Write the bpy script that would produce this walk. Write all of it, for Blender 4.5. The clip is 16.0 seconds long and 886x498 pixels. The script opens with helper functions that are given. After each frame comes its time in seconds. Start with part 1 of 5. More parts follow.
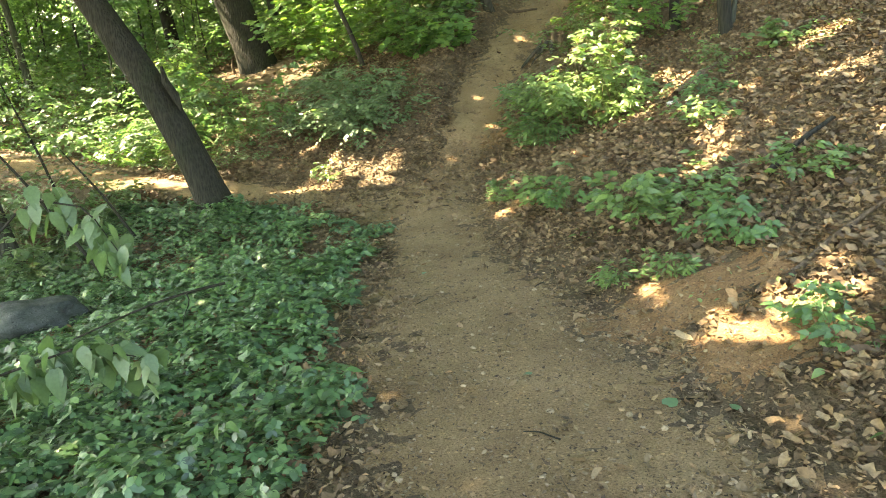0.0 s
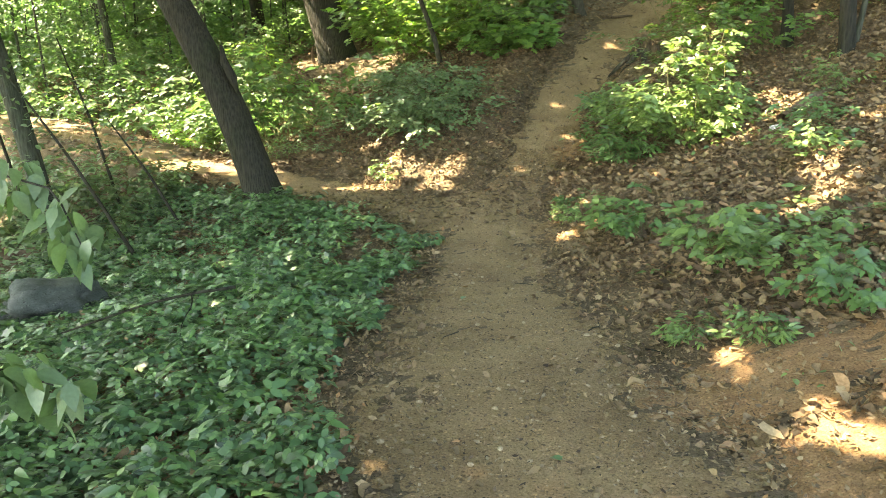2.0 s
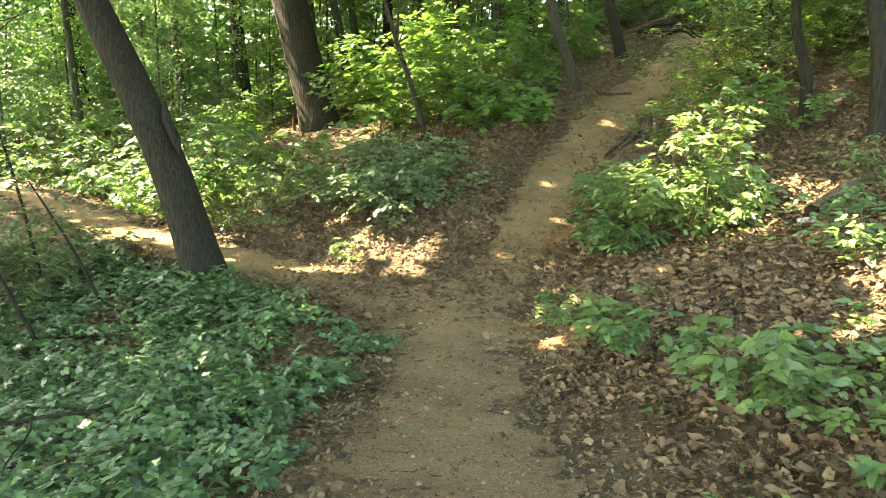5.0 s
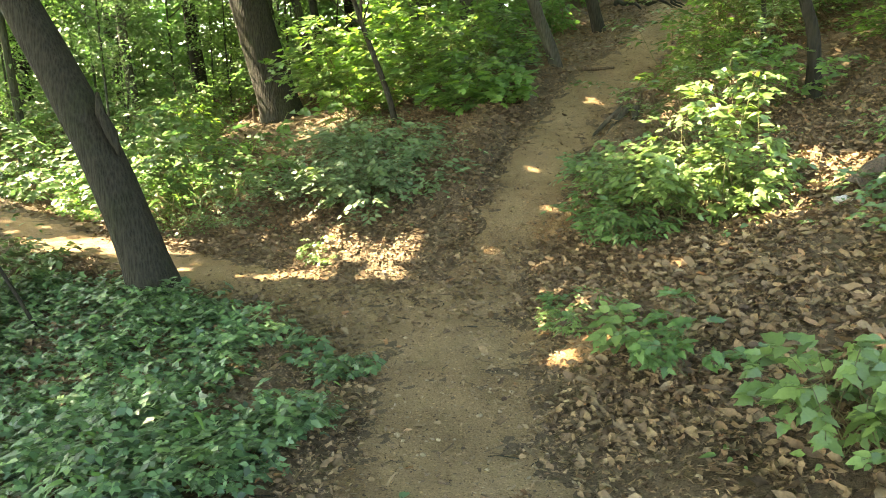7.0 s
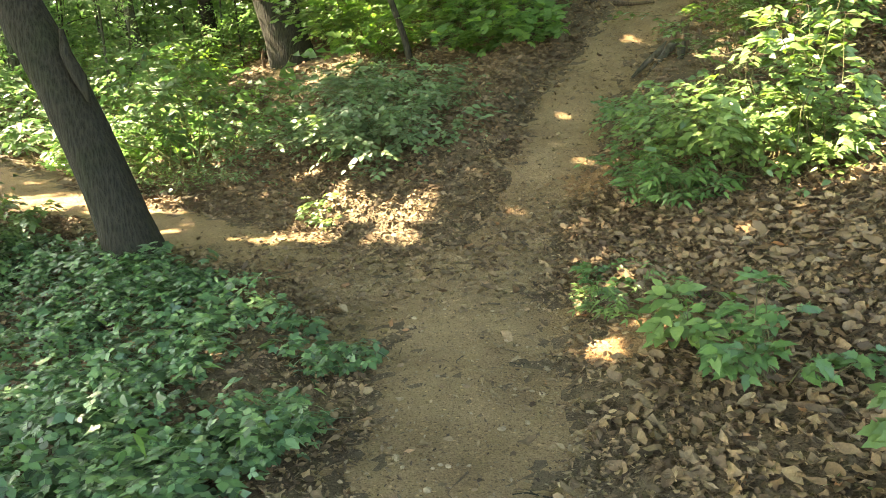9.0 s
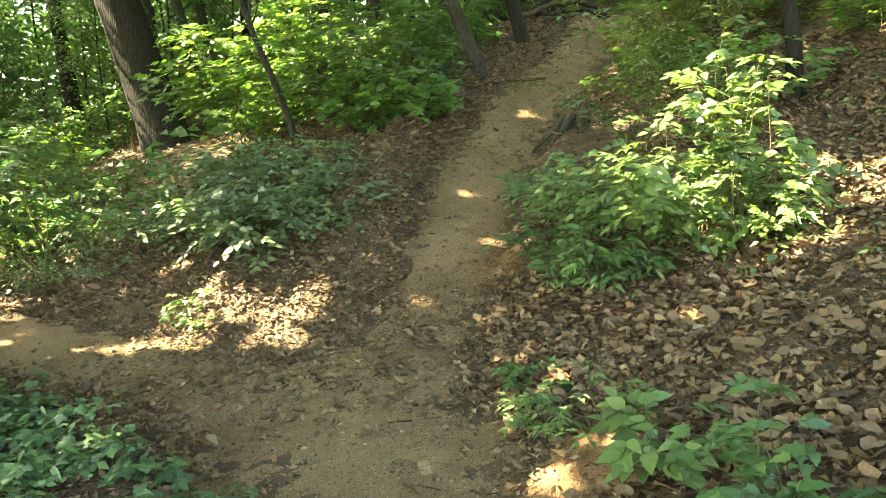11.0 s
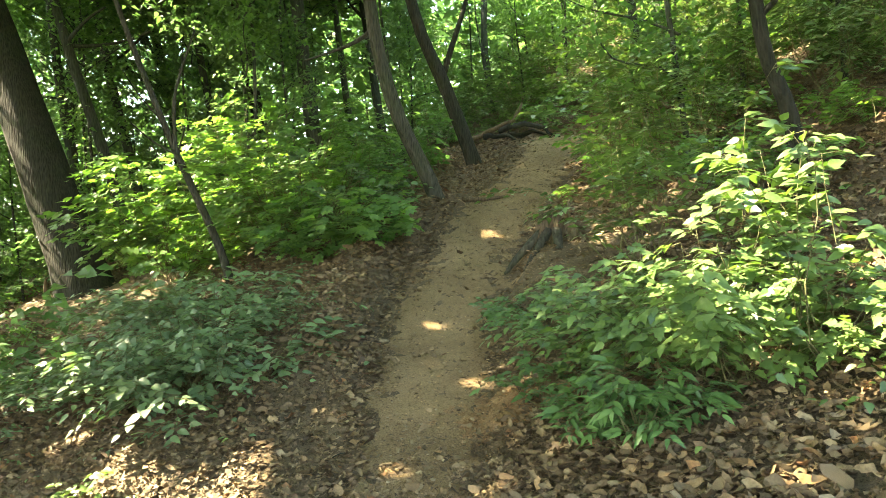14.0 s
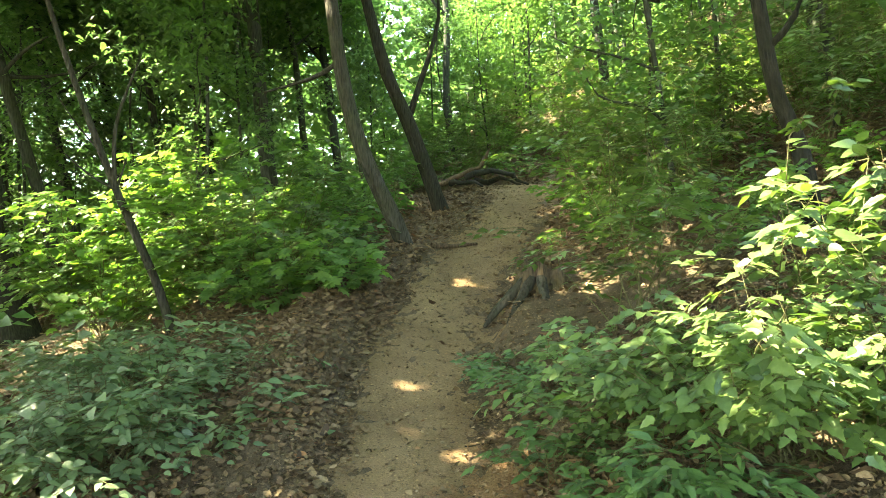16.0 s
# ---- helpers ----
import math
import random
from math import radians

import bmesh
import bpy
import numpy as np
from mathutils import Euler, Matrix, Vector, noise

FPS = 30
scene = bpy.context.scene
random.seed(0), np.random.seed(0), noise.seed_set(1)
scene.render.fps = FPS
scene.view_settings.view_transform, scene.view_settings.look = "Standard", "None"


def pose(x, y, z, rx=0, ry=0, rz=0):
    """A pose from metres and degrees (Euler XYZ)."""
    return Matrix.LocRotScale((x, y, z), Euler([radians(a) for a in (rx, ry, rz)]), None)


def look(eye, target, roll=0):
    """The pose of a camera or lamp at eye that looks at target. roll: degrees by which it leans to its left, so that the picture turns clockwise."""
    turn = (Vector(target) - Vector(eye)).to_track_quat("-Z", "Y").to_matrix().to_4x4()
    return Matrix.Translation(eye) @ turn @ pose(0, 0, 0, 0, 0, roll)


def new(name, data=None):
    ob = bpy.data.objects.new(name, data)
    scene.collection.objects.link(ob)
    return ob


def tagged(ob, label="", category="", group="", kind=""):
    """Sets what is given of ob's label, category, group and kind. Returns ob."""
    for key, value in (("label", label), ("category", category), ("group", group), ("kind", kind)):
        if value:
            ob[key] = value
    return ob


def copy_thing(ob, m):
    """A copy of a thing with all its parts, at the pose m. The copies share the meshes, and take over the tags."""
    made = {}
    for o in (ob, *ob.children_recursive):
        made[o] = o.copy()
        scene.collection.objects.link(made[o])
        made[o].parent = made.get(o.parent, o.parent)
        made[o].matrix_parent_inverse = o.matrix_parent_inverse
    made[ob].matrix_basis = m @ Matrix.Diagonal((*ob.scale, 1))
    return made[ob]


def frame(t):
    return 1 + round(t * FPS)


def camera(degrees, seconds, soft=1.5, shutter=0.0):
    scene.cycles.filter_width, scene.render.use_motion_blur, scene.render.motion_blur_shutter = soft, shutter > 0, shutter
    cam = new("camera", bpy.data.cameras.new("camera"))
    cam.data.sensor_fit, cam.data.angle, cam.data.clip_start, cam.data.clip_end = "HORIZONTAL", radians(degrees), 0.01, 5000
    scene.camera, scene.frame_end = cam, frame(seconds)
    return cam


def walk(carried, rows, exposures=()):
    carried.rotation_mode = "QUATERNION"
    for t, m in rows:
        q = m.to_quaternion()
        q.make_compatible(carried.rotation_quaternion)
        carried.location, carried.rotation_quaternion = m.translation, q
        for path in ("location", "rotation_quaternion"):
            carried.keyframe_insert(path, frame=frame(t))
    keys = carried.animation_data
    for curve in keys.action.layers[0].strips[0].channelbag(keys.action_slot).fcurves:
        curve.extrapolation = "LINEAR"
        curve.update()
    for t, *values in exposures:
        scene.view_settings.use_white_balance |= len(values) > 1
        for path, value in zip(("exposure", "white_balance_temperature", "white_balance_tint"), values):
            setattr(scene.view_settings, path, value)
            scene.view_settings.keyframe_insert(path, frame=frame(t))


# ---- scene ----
cam = camera(61.75, 16.0, soft=0.55)
ROWS = [
    (0.0, 0.0, 0.0, 1.8709, 72.489, 4.374, -2.556),
    (0.5, 0.0711, 0.2131, 1.8255, 72.766, 3.137, 0.998),
    (1.0, 0.1014, 0.4167, 1.7871, 72.471, 2.721, 3.01),
    (1.5, 0.146, 0.6467, 1.7605, 72.373, 2.775, 3.688),
    (2.0, 0.2423, 0.8804, 1.7192, 73.152, 0.638, 4.607),
    (2.5, 0.3309, 1.0772, 1.6927, 75.465, -0.563, 5.22),
    (3.0, 0.3961, 1.3142, 1.6557, 77.291, -0.691, 4.66),
    (3.5, 0.4184, 1.5409, 1.6349, 77.971, -0.696, 3.91),
    (4.0, 0.4539, 1.8122, 1.6092, 78.421, -1.483, 3.948),
    (4.2, 0.4601, 1.9149, 1.6038, 78.847, -1.971, 4.46),
    (6.3, 0.2966, 2.8431, 1.5151, 78.792, -0.342, 4.328),
    (6.5, 0.2885, 2.9457, 1.5109, 78.477, -0.307, 3.71),
    (7.0, 0.2461, 3.2121, 1.4941, 77.891, 0.508, 2.047),
    (7.5, 0.2463, 3.4538, 1.4684, 75.079, 1.264, 1.547),
    (8.0, 0.2662, 3.7306, 1.4516, 74.213, 1.403, 2.697),
    (8.2, 0.2665, 3.8175, 1.4397, 73.381, 1.487, 3.324),
    (10.3, 0.2467, 4.744, 1.2827, 76.908, 0.372, 3.691),
    (10.5, 0.2355, 4.8162, 1.2775, 77.51, 0.456, 2.084),
    (11.0, 0.2035, 5.0734, 1.2502, 80.153, 1.543, -4.699),
    (11.5, 0.2142, 5.2677, 1.2145, 82.465, 2.198, -8.925),
    (12.0, 0.2142, 5.4971, 1.1948, 89.251, 2.563, -8.812),
    (12.5, 0.2018, 5.6871, 1.1801, 89.046, 2.622, -8.414),
    (13.0, 0.1565, 5.9185, 1.1762, 90.518, 3.934, -8.422),
    (13.5, 0.1475, 6.1184, 1.1438, 90.229, 4.667, -8.676),
    (14.0, 0.13, 6.3502, 1.1147, 90.325, 4.391, -9.237),
    (14.5, 0.0895, 6.5477, 1.1002, 90.236, 4.149, -10.016),
    (15.0, 0.0317, 6.7831, 1.0842, 90.293, 4.694, -11.859),
    (15.5, 0.0443, 6.9787, 1.0814, 90.142, 4.691, -12.741),
    (16.0, 0.0718, 7.1753, 1.0983, 94.159, 3.774, -12.951),
]
walk(cam, [(t, pose(x, y, z, rx, ry, rz)) for t, x, y, z, rx, ry, rz in ROWS], [(0.0, 4.2, 9200, 9), (8.0, 4.22, 9200, 9), (12.5, 4.12, 8800, 5), (16.0, 4.2, 8600, 3)])

# ---- world and sun ----
SUN_AZ, SUN_EL = 284.0, 50.0          # compass bearing (clockwise from +y) and height of the sun
TO_SUN = Vector((math.sin(radians(SUN_AZ)) * math.cos(radians(SUN_EL)), math.cos(radians(SUN_AZ)) * math.cos(radians(SUN_EL)), math.sin(radians(SUN_EL))))
world = bpy.data.worlds.new("world")
scene.world = world
world.use_nodes = True
sky = world.node_tree.nodes.new("ShaderNodeTexSky")
sky.sky_type, sky.sun_disc = "NISHITA", False
sky.sun_elevation, sky.sun_rotation = radians(SUN_EL), radians(SUN_AZ)
world.node_tree.links.new(sky.outputs[0], world.node_tree.nodes["Background"].inputs[0])
world.node_tree.nodes["Background"].inputs[1].default_value = 0.15
sun = new("sun", bpy.data.lights.new("sun", "SUN"))
sun.data.energy, sun.data.angle, sun.data.color = 4.2, radians(0.53), (1.0, 0.94, 0.84)
sun.matrix_world = look((0, 0, 30), Vector((0, 0, 30)) - TO_SUN)

rng = np.random.default_rng(7)


# ---- materials ----
def nodes_of(name):
    m = bpy.data.materials.new(name)
    m.use_nodes = True
    t = m.node_tree
    return m, t.nodes, t.links, t.nodes["Principled BSDF"], t.nodes["Material Output"]


def ramp(ns, ls, source, stops):
    r = ns.new("ShaderNodeValToRGB")
    e = r.color_ramp.elements
    while len(e) < len(stops):
        e.new(0.5)
    for k, (p, c) in zip(e, stops):
        k.position, k.color = p, (*c, 1)
    ls.new(source, r.inputs[0])
    return r.outputs[0]


def noise_of(ns, ls, scale, detail=5, rough=0.55, coord="Object"):
    tc = ns.new("ShaderNodeTexCoord")
    n = ns.new("ShaderNodeTexNoise")
    n.inputs["Scale"].default_value, n.inputs["Detail"].default_value, n.inputs["Roughness"].default_value = scale, detail, rough
    ls.new(tc.outputs[coord], n.inputs["Vector"])
    return n.outputs["Fac"]


def mixed(ns, ls, kind, a, b, fac):
    m = ns.new("ShaderNodeMix")
    m.data_type, m.blend_type = "RGBA", kind
    for sock, v in ((m.inputs[0], fac), (m.inputs[6], a), (m.inputs[7], b)):
        if isinstance(v, (int, float)):
            sock.default_value = v
        elif isinstance(v, tuple):
            sock.default_value = (*v, 1)
        else:
            ls.new(v, sock)
    return m.outputs[2]


def bump_to(ns, ls, bsdf, height, strength, distance=0.01):
    b = ns.new("ShaderNodeBump")
    b.inputs["Strength"].default_value, b.inputs["Distance"].default_value = strength, distance
    ls.new(height, b.inputs["Height"])
    ls.new(b.outputs[0], bsdf.inputs["Normal"])


def leaf_material(name, dark, mid, light, through_light, rough=0.42, glow=0.45):
    """Leaf tissue: tint differs from leaf to leaf, light passes through the blade."""
    m, ns, ls, p, out = nodes_of(name)
    g = ns.new("ShaderNodeNewGeometry")
    col = ramp(ns, ls, g.outputs["Random Per Island"], [(0.0, dark), (0.55, mid), (1.0, light)])
    blot = ramp(ns, ls, noise_of(ns, ls, 1.3, 3), [(0.3, (0.72, 0.76, 0.7)), (0.7, (1.1, 1.06, 1.0))])
    vein = ramp(ns, ls, noise_of(ns, ls, 55, 4), [(0.3, (0.82, 0.85, 0.8)), (0.7, (1.08, 1.06, 1.05))])
    col = mixed(ns, ls, "MULTIPLY", mixed(ns, ls, "MULTIPLY", col, blot, 1.0), vein, 1.0)
    ls.new(col, p.inputs["Base Color"])
    p.inputs["Roughness"].default_value = rough
    p.inputs["Specular IOR Level"].default_value = 0.55
    tr = ns.new("ShaderNodeBsdfTranslucent")
    ls.new(mixed(ns, ls, "MULTIPLY", col, through_light, 1.0), tr.inputs["Color"])
    mx = ns.new("ShaderNodeMixShader")
    mx.inputs[0].default_value = glow
    ls.new(p.outputs[0], mx.inputs[1])
    ls.new(tr.outputs[0], mx.inputs[2])
    ls.new(mx.outputs[0], out.inputs["Surface"])
    return m


LEAF_COVER = leaf_material("cover_leaf", (0.026, 0.06, 0.028), (0.07, 0.15, 0.068), (0.15, 0.255, 0.105), (1.2, 1.4, 0.55), 0.38, 0.14)
LEAF_HERB = leaf_material("herb_leaf", (0.05, 0.115, 0.04), (0.085, 0.175, 0.058), (0.13, 0.23, 0.078), (1.2, 1.35, 0.6), 0.4, 0.3)
LEAF_SHRUB = leaf_material("shrub_leaf", (0.07, 0.13, 0.043), (0.12, 0.2, 0.063), (0.175, 0.265, 0.09), (1.2, 1.35, 0.6), 0.42, 0.32)
LEAF_DARK = leaf_material("dull_leaf", (0.075, 0.127, 0.07), (0.115, 0.185, 0.098), (0.16, 0.24, 0.125), (1.2, 1.4, 0.7), 0.45, 0.35)
LEAF_MAPLE = leaf_material("maple_leaf", (0.075, 0.16, 0.058), (0.13, 0.24, 0.085), (0.205, 0.325, 0.113), (1.35, 1.55, 0.58), 0.42, 0.5)
LEAF_TREE = leaf_material("tree_leaf", (0.07, 0.135, 0.06), (0.11, 0.19, 0.08), (0.15, 0.245, 0.1), (1.3, 1.55, 0.8), 0.5, 0.6)
LEAF_FAR = leaf_material("far_leaf", (0.07, 0.135, 0.066), (0.108, 0.188, 0.087), (0.15, 0.24, 0.104), (1.05, 1.3, 0.8), 0.5, 0.5)


def litter_material(name, tones, rough=0.75):
    m, ns, ls, p, out = nodes_of(name)
    g = ns.new("ShaderNodeNewGeometry")
    col = ramp(ns, ls, g.outputs["Random Per Island"], tones)
    fine = ramp(ns, ls, noise_of(ns, ls, 70, 4), [(0.25, (0.6, 0.58, 0.55)), (0.75, (1.15, 1.12, 1.08))])
    own = ramp(ns, ls, ns.new("ShaderNodeObjectInfo").outputs["Random"], [(0.0, (0.75, 0.74, 0.72)), (1.0, (1.12, 1.1, 1.06))])
    ls.new(mixed(ns, ls, "MULTIPLY", mixed(ns, ls, "MULTIPLY", col, fine, 1.0), own, 1.0), p.inputs["Base Color"])
    p.inputs["Roughness"].default_value = rough
    p.inputs["Specular IOR Level"].default_value = 0.3
    return m


DRY = litter_material("dry_leaf", [(0.0, (0.075, 0.049, 0.028)), (0.25, (0.145, 0.097, 0.053)), (0.6, (0.2, 0.14, 0.078)), (0.88, (0.24, 0.173, 0.098)), (0.97, (0.31, 0.235, 0.14)), (1.0, (0.28, 0.14, 0.062))])
CHIP = litter_material("chip", [(0.0, (0.045, 0.03, 0.02)), (0.45, (0.15, 0.105, 0.065)), (0.8, (0.29, 0.225, 0.145)), (1.0, (0.37, 0.3, 0.21))], 0.85)


def soil_material(name, stops, scale, bump):
    m, ns, ls, p, out = nodes_of(name)
    big = noise_of(ns, ls, scale, 6, 0.6)
    fine = noise_of(ns, ls, 90, 6, 0.7)
    col = ramp(ns, ls, big, stops)
    grit = ramp(ns, ls, fine, [(0.34, (0.35, 0.33, 0.31)), (0.45, (0.86, 0.85, 0.83)), (0.57, (1.06, 1.05, 1.03)), (0.67, (1.45, 1.41, 1.34))])
    # single grains and small stones, some pale, some dark
    tc = ns.new("ShaderNodeTexCoord")
    cell = ns.new("ShaderNodeTexVoronoi")
    cell.inputs["Scale"].default_value = 34
    ls.new(tc.outputs["Object"], cell.inputs["Vector"])
    tone = ramp(ns, ls, cell.outputs["Color"], [(0.24, (0.5, 0.48, 0.46)), (0.32, (1, 1, 1)), (0.68, (1, 1, 1)), (0.76, (1.6, 1.55, 1.47))])
    body = ramp(ns, ls, cell.outputs["Distance"], [(0.22, (0, 0, 0)), (0.34, (1, 1, 1))])
    tone = mixed(ns, ls, "MIX", tone, (1, 1, 1), body)
    ls.new(mixed(ns, ls, "MULTIPLY", mixed(ns, ls, "MULTIPLY", col, grit, 1.0), tone, 1.0), p.inputs["Base Color"])
    p.inputs["Roughness"].default_value = 0.92
    p.inputs["Specular IOR Level"].default_value = 0.2
    clod = noise_of(ns, ls, 22, 5, 0.7)
    bump_to(ns, ls, p, mixed(ns, ls, "MIX", fine, clod, 0.5), bump, 0.03)
    return m


SOIL = soil_material("trail_soil", [(0.25, (0.15, 0.098, 0.051)), (0.5, (0.225, 0.152, 0.081)), (0.75, (0.285, 0.199, 0.11))], 1.6, 1.0)
HUMUS = soil_material("humus", [(0.25, (0.065, 0.048, 0.03)), (0.5, (0.105, 0.077, 0.047)), (0.8, (0.16, 0.12, 0.072))], 3.0, 1.0)
FRESH_SOIL = soil_material("bare_soil", [(0.25, (0.15, 0.085, 0.042)), (0.5, (0.22, 0.13, 0.065)), (0.75, (0.28, 0.175, 0.092))], 5.0, 1.0)


def bark_material(name, dark, light, scale=9.0):
    m, ns, ls, p, out = nodes_of(name)
    tc = ns.new("ShaderNodeTexCoord")
    mp = ns.new("ShaderNodeMapping")
    mp.inputs["Scale"].default_value = (1, 1, 0.16)
    ls.new(tc.outputs["Object"], mp.inputs[0])
    n = ns.new("ShaderNodeTexNoise")
    n.inputs["Scale"].default_value, n.inputs["Detail"].default_value, n.inputs["Roughness"].default_value = scale * 2.5, 7, 0.65
    ls.new(mp.outputs[0], n.inputs["Vector"])
    v = ns.new("ShaderNodeTexVoronoi")
    v.inputs["Scale"].default_value = scale * 2.2
    ls.new(mp.outputs[0], v.inputs["Vector"])
    h = mixed(ns, ls, "MIX", n.outputs["Fac"], v.outputs["Distance"], 0.4)
    col = ramp(ns, ls, h, [(0.25, dark), (0.65, light)])
    moss = ramp(ns, ls, noise_of(ns, ls, 2.2, 4), [(0.5, (1, 1, 1)), (0.72, (0.85, 1.05, 0.75))])
    ls.new(mixed(ns, ls, "MULTIPLY", col, moss, 1.0), p.inputs["Base Color"])
    p.inputs["Roughness"].default_value = 0.9
    p.inputs["Specular IOR Level"].default_value = 0.25
    bump_to(ns, ls, p, h, 1.0, 0.03)
    return m


BARK = bark_material("bark", (0.007, 0.0067, 0.0048), (0.029, 0.0275, 0.019), 18)
BARK_PALE = bark_material("pale_bark", (0.014, 0.0135, 0.0095), (0.053, 0.05, 0.036), 20)
# lighter and greener than the near bark: distant haze put into the colour
BARK_HAZE = bark_material("hazed_bark", (0.016, 0.019, 0.013), (0.058, 0.064, 0.046), 18)
STEM = bark_material("green_stem", (0.06, 0.06, 0.025), (0.16, 0.15, 0.07), 30)
DEADWOOD = bark_material("dead_wood", (0.032, 0.023, 0.014), (0.13, 0.09, 0.056), 22)
ROCK = soil_material("grey_rock", [(0.25, (0.03, 0.038, 0.032)), (0.5, (0.07, 0.082, 0.074)), (0.8, (0.12, 0.13, 0.12))], 6.0, 1.0)


# ---- the lie of the land ----
T_Y = [-8, -3, 0, 3.4, 4.3, 6, 7.2, 8.7, 9.8, 10.5, 11.2, 12.9, 14, 15, 16.4, 18.25, 19, 20, 21, 22, 23, 25, 32, 60, 400]
T_Z = [0.6, 0.38, 0.22, 0.0, -0.08, -0.3, -0.4, -0.42, -0.36, -0.2, 0.0, 0.48, 0.85, 1.2, 1.75, 2.42, 2.7, 3.04, 3.33, 3.48, 3.5, 3.5, 3.8, 5.5, 9]
C_Y = [-8, 0, 3.4, 5.6, 7.2, 8.7, 10.5, 11.2, 12.9, 14, 15, 16.4, 19, 20, 21, 22, 23.5, 25, 27, 32, 400]
C_X = [0.3, 0.35, 0.42, 0.24, 0.08, 0.12, 0.48, 0.7, 1.17, 1.47, 1.88, 2.8, 4.2, 4.7, 5.0, 4.9, 4.2, 3.2, 2.0, 0.0, 0.0]
C_W = [1.0, 1.0, 0.92, 0.74, 0.55, 0.44, 0.38, 0.42, 0.54, 0.6, 0.6, 0.6, 0.62, 0.68, 0.72, 0.72, 0.7, 0.6, 0.5, 0.5, 0.5]
SIDE = [(0.3, 8.6, -0.42), (-0.8, 9.7, -0.4), (-1.97, 10.75, -0.48), (-3.2, 11.5, -0.47), (-4.6, 12.25, -0.4), (-6.3, 13.5, -0.25), (-9.0, 15.2, -0.1), (-13.0, 16.5, 0.0)]


def lattice(ix, iy, seed):
    h = np.sin(ix * 127.1 + iy * 311.7 + seed * 74.7) * 43758.5453
    return h - np.floor(h)


def vnoise(x, y, seed=0):
    """Smooth value noise from -1 to 1."""
    ix, iy = np.floor(x), np.floor(y)
    fx, fy = x - ix, y - iy
    fx, fy = fx * fx * (3 - 2 * fx), fy * fy * (3 - 2 * fy)
    a, b = lattice(ix, iy, seed), lattice(ix + 1, iy, seed)
    c, d = lattice(ix, iy + 1, seed), lattice(ix + 1, iy + 1, seed)
    return 2 * (a + (b - a) * fx + (c - a) * fy + (a - b - c + d) * fx * fy) - 1


def smooth(a, b, x):
    t = np.clip((x - a) / (b - a), 0, 1)
    return t * t * (3 - 2 * t)


def soft_interp(y, ys, vs):
    return sum(np.interp(y + o, ys, vs) for o in (-0.5, -0.25, 0, 0.25, 0.5)) / 5


def side_trail(x, y):
    """Distance to the side trail's middle line, and its height there."""
    best = np.full(np.shape(x), 1e9)
    height = np.zeros(np.shape(x))
    for (x0, y0, z0), (x1, y1, z1) in zip(SIDE, SIDE[1:]):
        dx, dy = x1 - x0, y1 - y0
        t = np.clip(((x - x0) * dx + (y - y0) * dy) / (dx * dx + dy * dy), 0, 1)
        d = np.hypot(x - x0 - t * dx, y - y0 - t * dy)
        height = np.where(d < best, z0 + t * (z1 - z0), height)
        best = np.minimum(best, d)
    return best, height


def land(x, y):
    """Height of the ground."""
    x, y = np.asarray(x, float), np.asarray(y, float)
    zt, xc, w = soft_interp(y, T_Y, T_Z), soft_interp(y, C_Y, C_X), soft_interp(y, C_Y, C_W)
    r = np.maximum(x - xc - w, 0)
    l = np.maximum(xc - w - x, 0)
    up = np.where(r < 9, 0.36 * r + 0.018 * r * r, 4.7 + 0.45 * (np.minimum(r, 22) - 9) + 0.05 * np.maximum(np.minimum(r, 60) - 22, 0))
    up = up + 0.22 * smooth(0, 0.35, r) * smooth(11.8, 12.8, y) * (1 - smooth(13.8, 15, y)) * np.exp(-(r / 1.2) ** 2)
    steep = smooth(9.5, 14, y)
    near = 0.15 * np.minimum(l, 4.2) + 0.02 * np.clip(l - 4.2, 0, 12)
    far = np.where(l < 5, 0.1 * l + 0.038 * l * l, 1.45 + 0.24 * (np.minimum(l, 12) - 5)) + 0.05 * np.clip(l - 12, 0, 40)
    bank = 0.3 * np.exp(-((l - 0.5) / 0.42) ** 2) * smooth(0, 0.2, l) * smooth(11.2, 12.6, y) * (1 - smooth(15.5, 18, y))
    z = zt + up - near * (1 - steep) - far * steep + bank
    d, zs = side_trail(x, y)
    k = (1 - smooth(0.0, 1.0, (d - 0.45) / np.where(z > zs, 0.75, 1.9))) * smooth(0.1, 0.9, l)
    z = z * (1 - k) + zs * k
    off = np.maximum(r, l)
    rough = 0.25 + 0.75 * smooth(0.0, 0.5, np.minimum(off, np.maximum(d - 0.5, 0)))
    z = z + rough * (0.035 * vnoise(x * 1.7, y * 1.7, 1) + 0.02 * vnoise(x * 5, y * 5, 2)) + 0.25 * vnoise(x * 0.17, y * 0.17, 3) * smooth(3, 12, off)
    z = z + 0.007 * vnoise(x * 13, y * 13, 4)
    return z


def trail_mask(x, y):
    """1 in the middle of the trodden soil, 0 at its edge, below 0 outside."""
    xc, w = soft_interp(y, C_Y, C_X), soft_interp(y, C_Y, C_W)
    d, _ = side_trail(x, y)
    wob = 0.16 * vnoise(x * 1.9, y * 1.9, 8) + 0.14 * vnoise(x * 6, y * 6, 9) + 0.1 * vnoise(x * 15, y * 15, 10)
    main = 1 - np.abs(x - xc) / w
    side = 1 - d / np.interp(x, [-5.5, -3.0], [0.36, 0.62])
    fork = 1 - np.hypot((x + 0.25) / 0.9, (y - 9.3) / 1.0)
    return np.maximum(np.maximum(main, side), fork) + wob


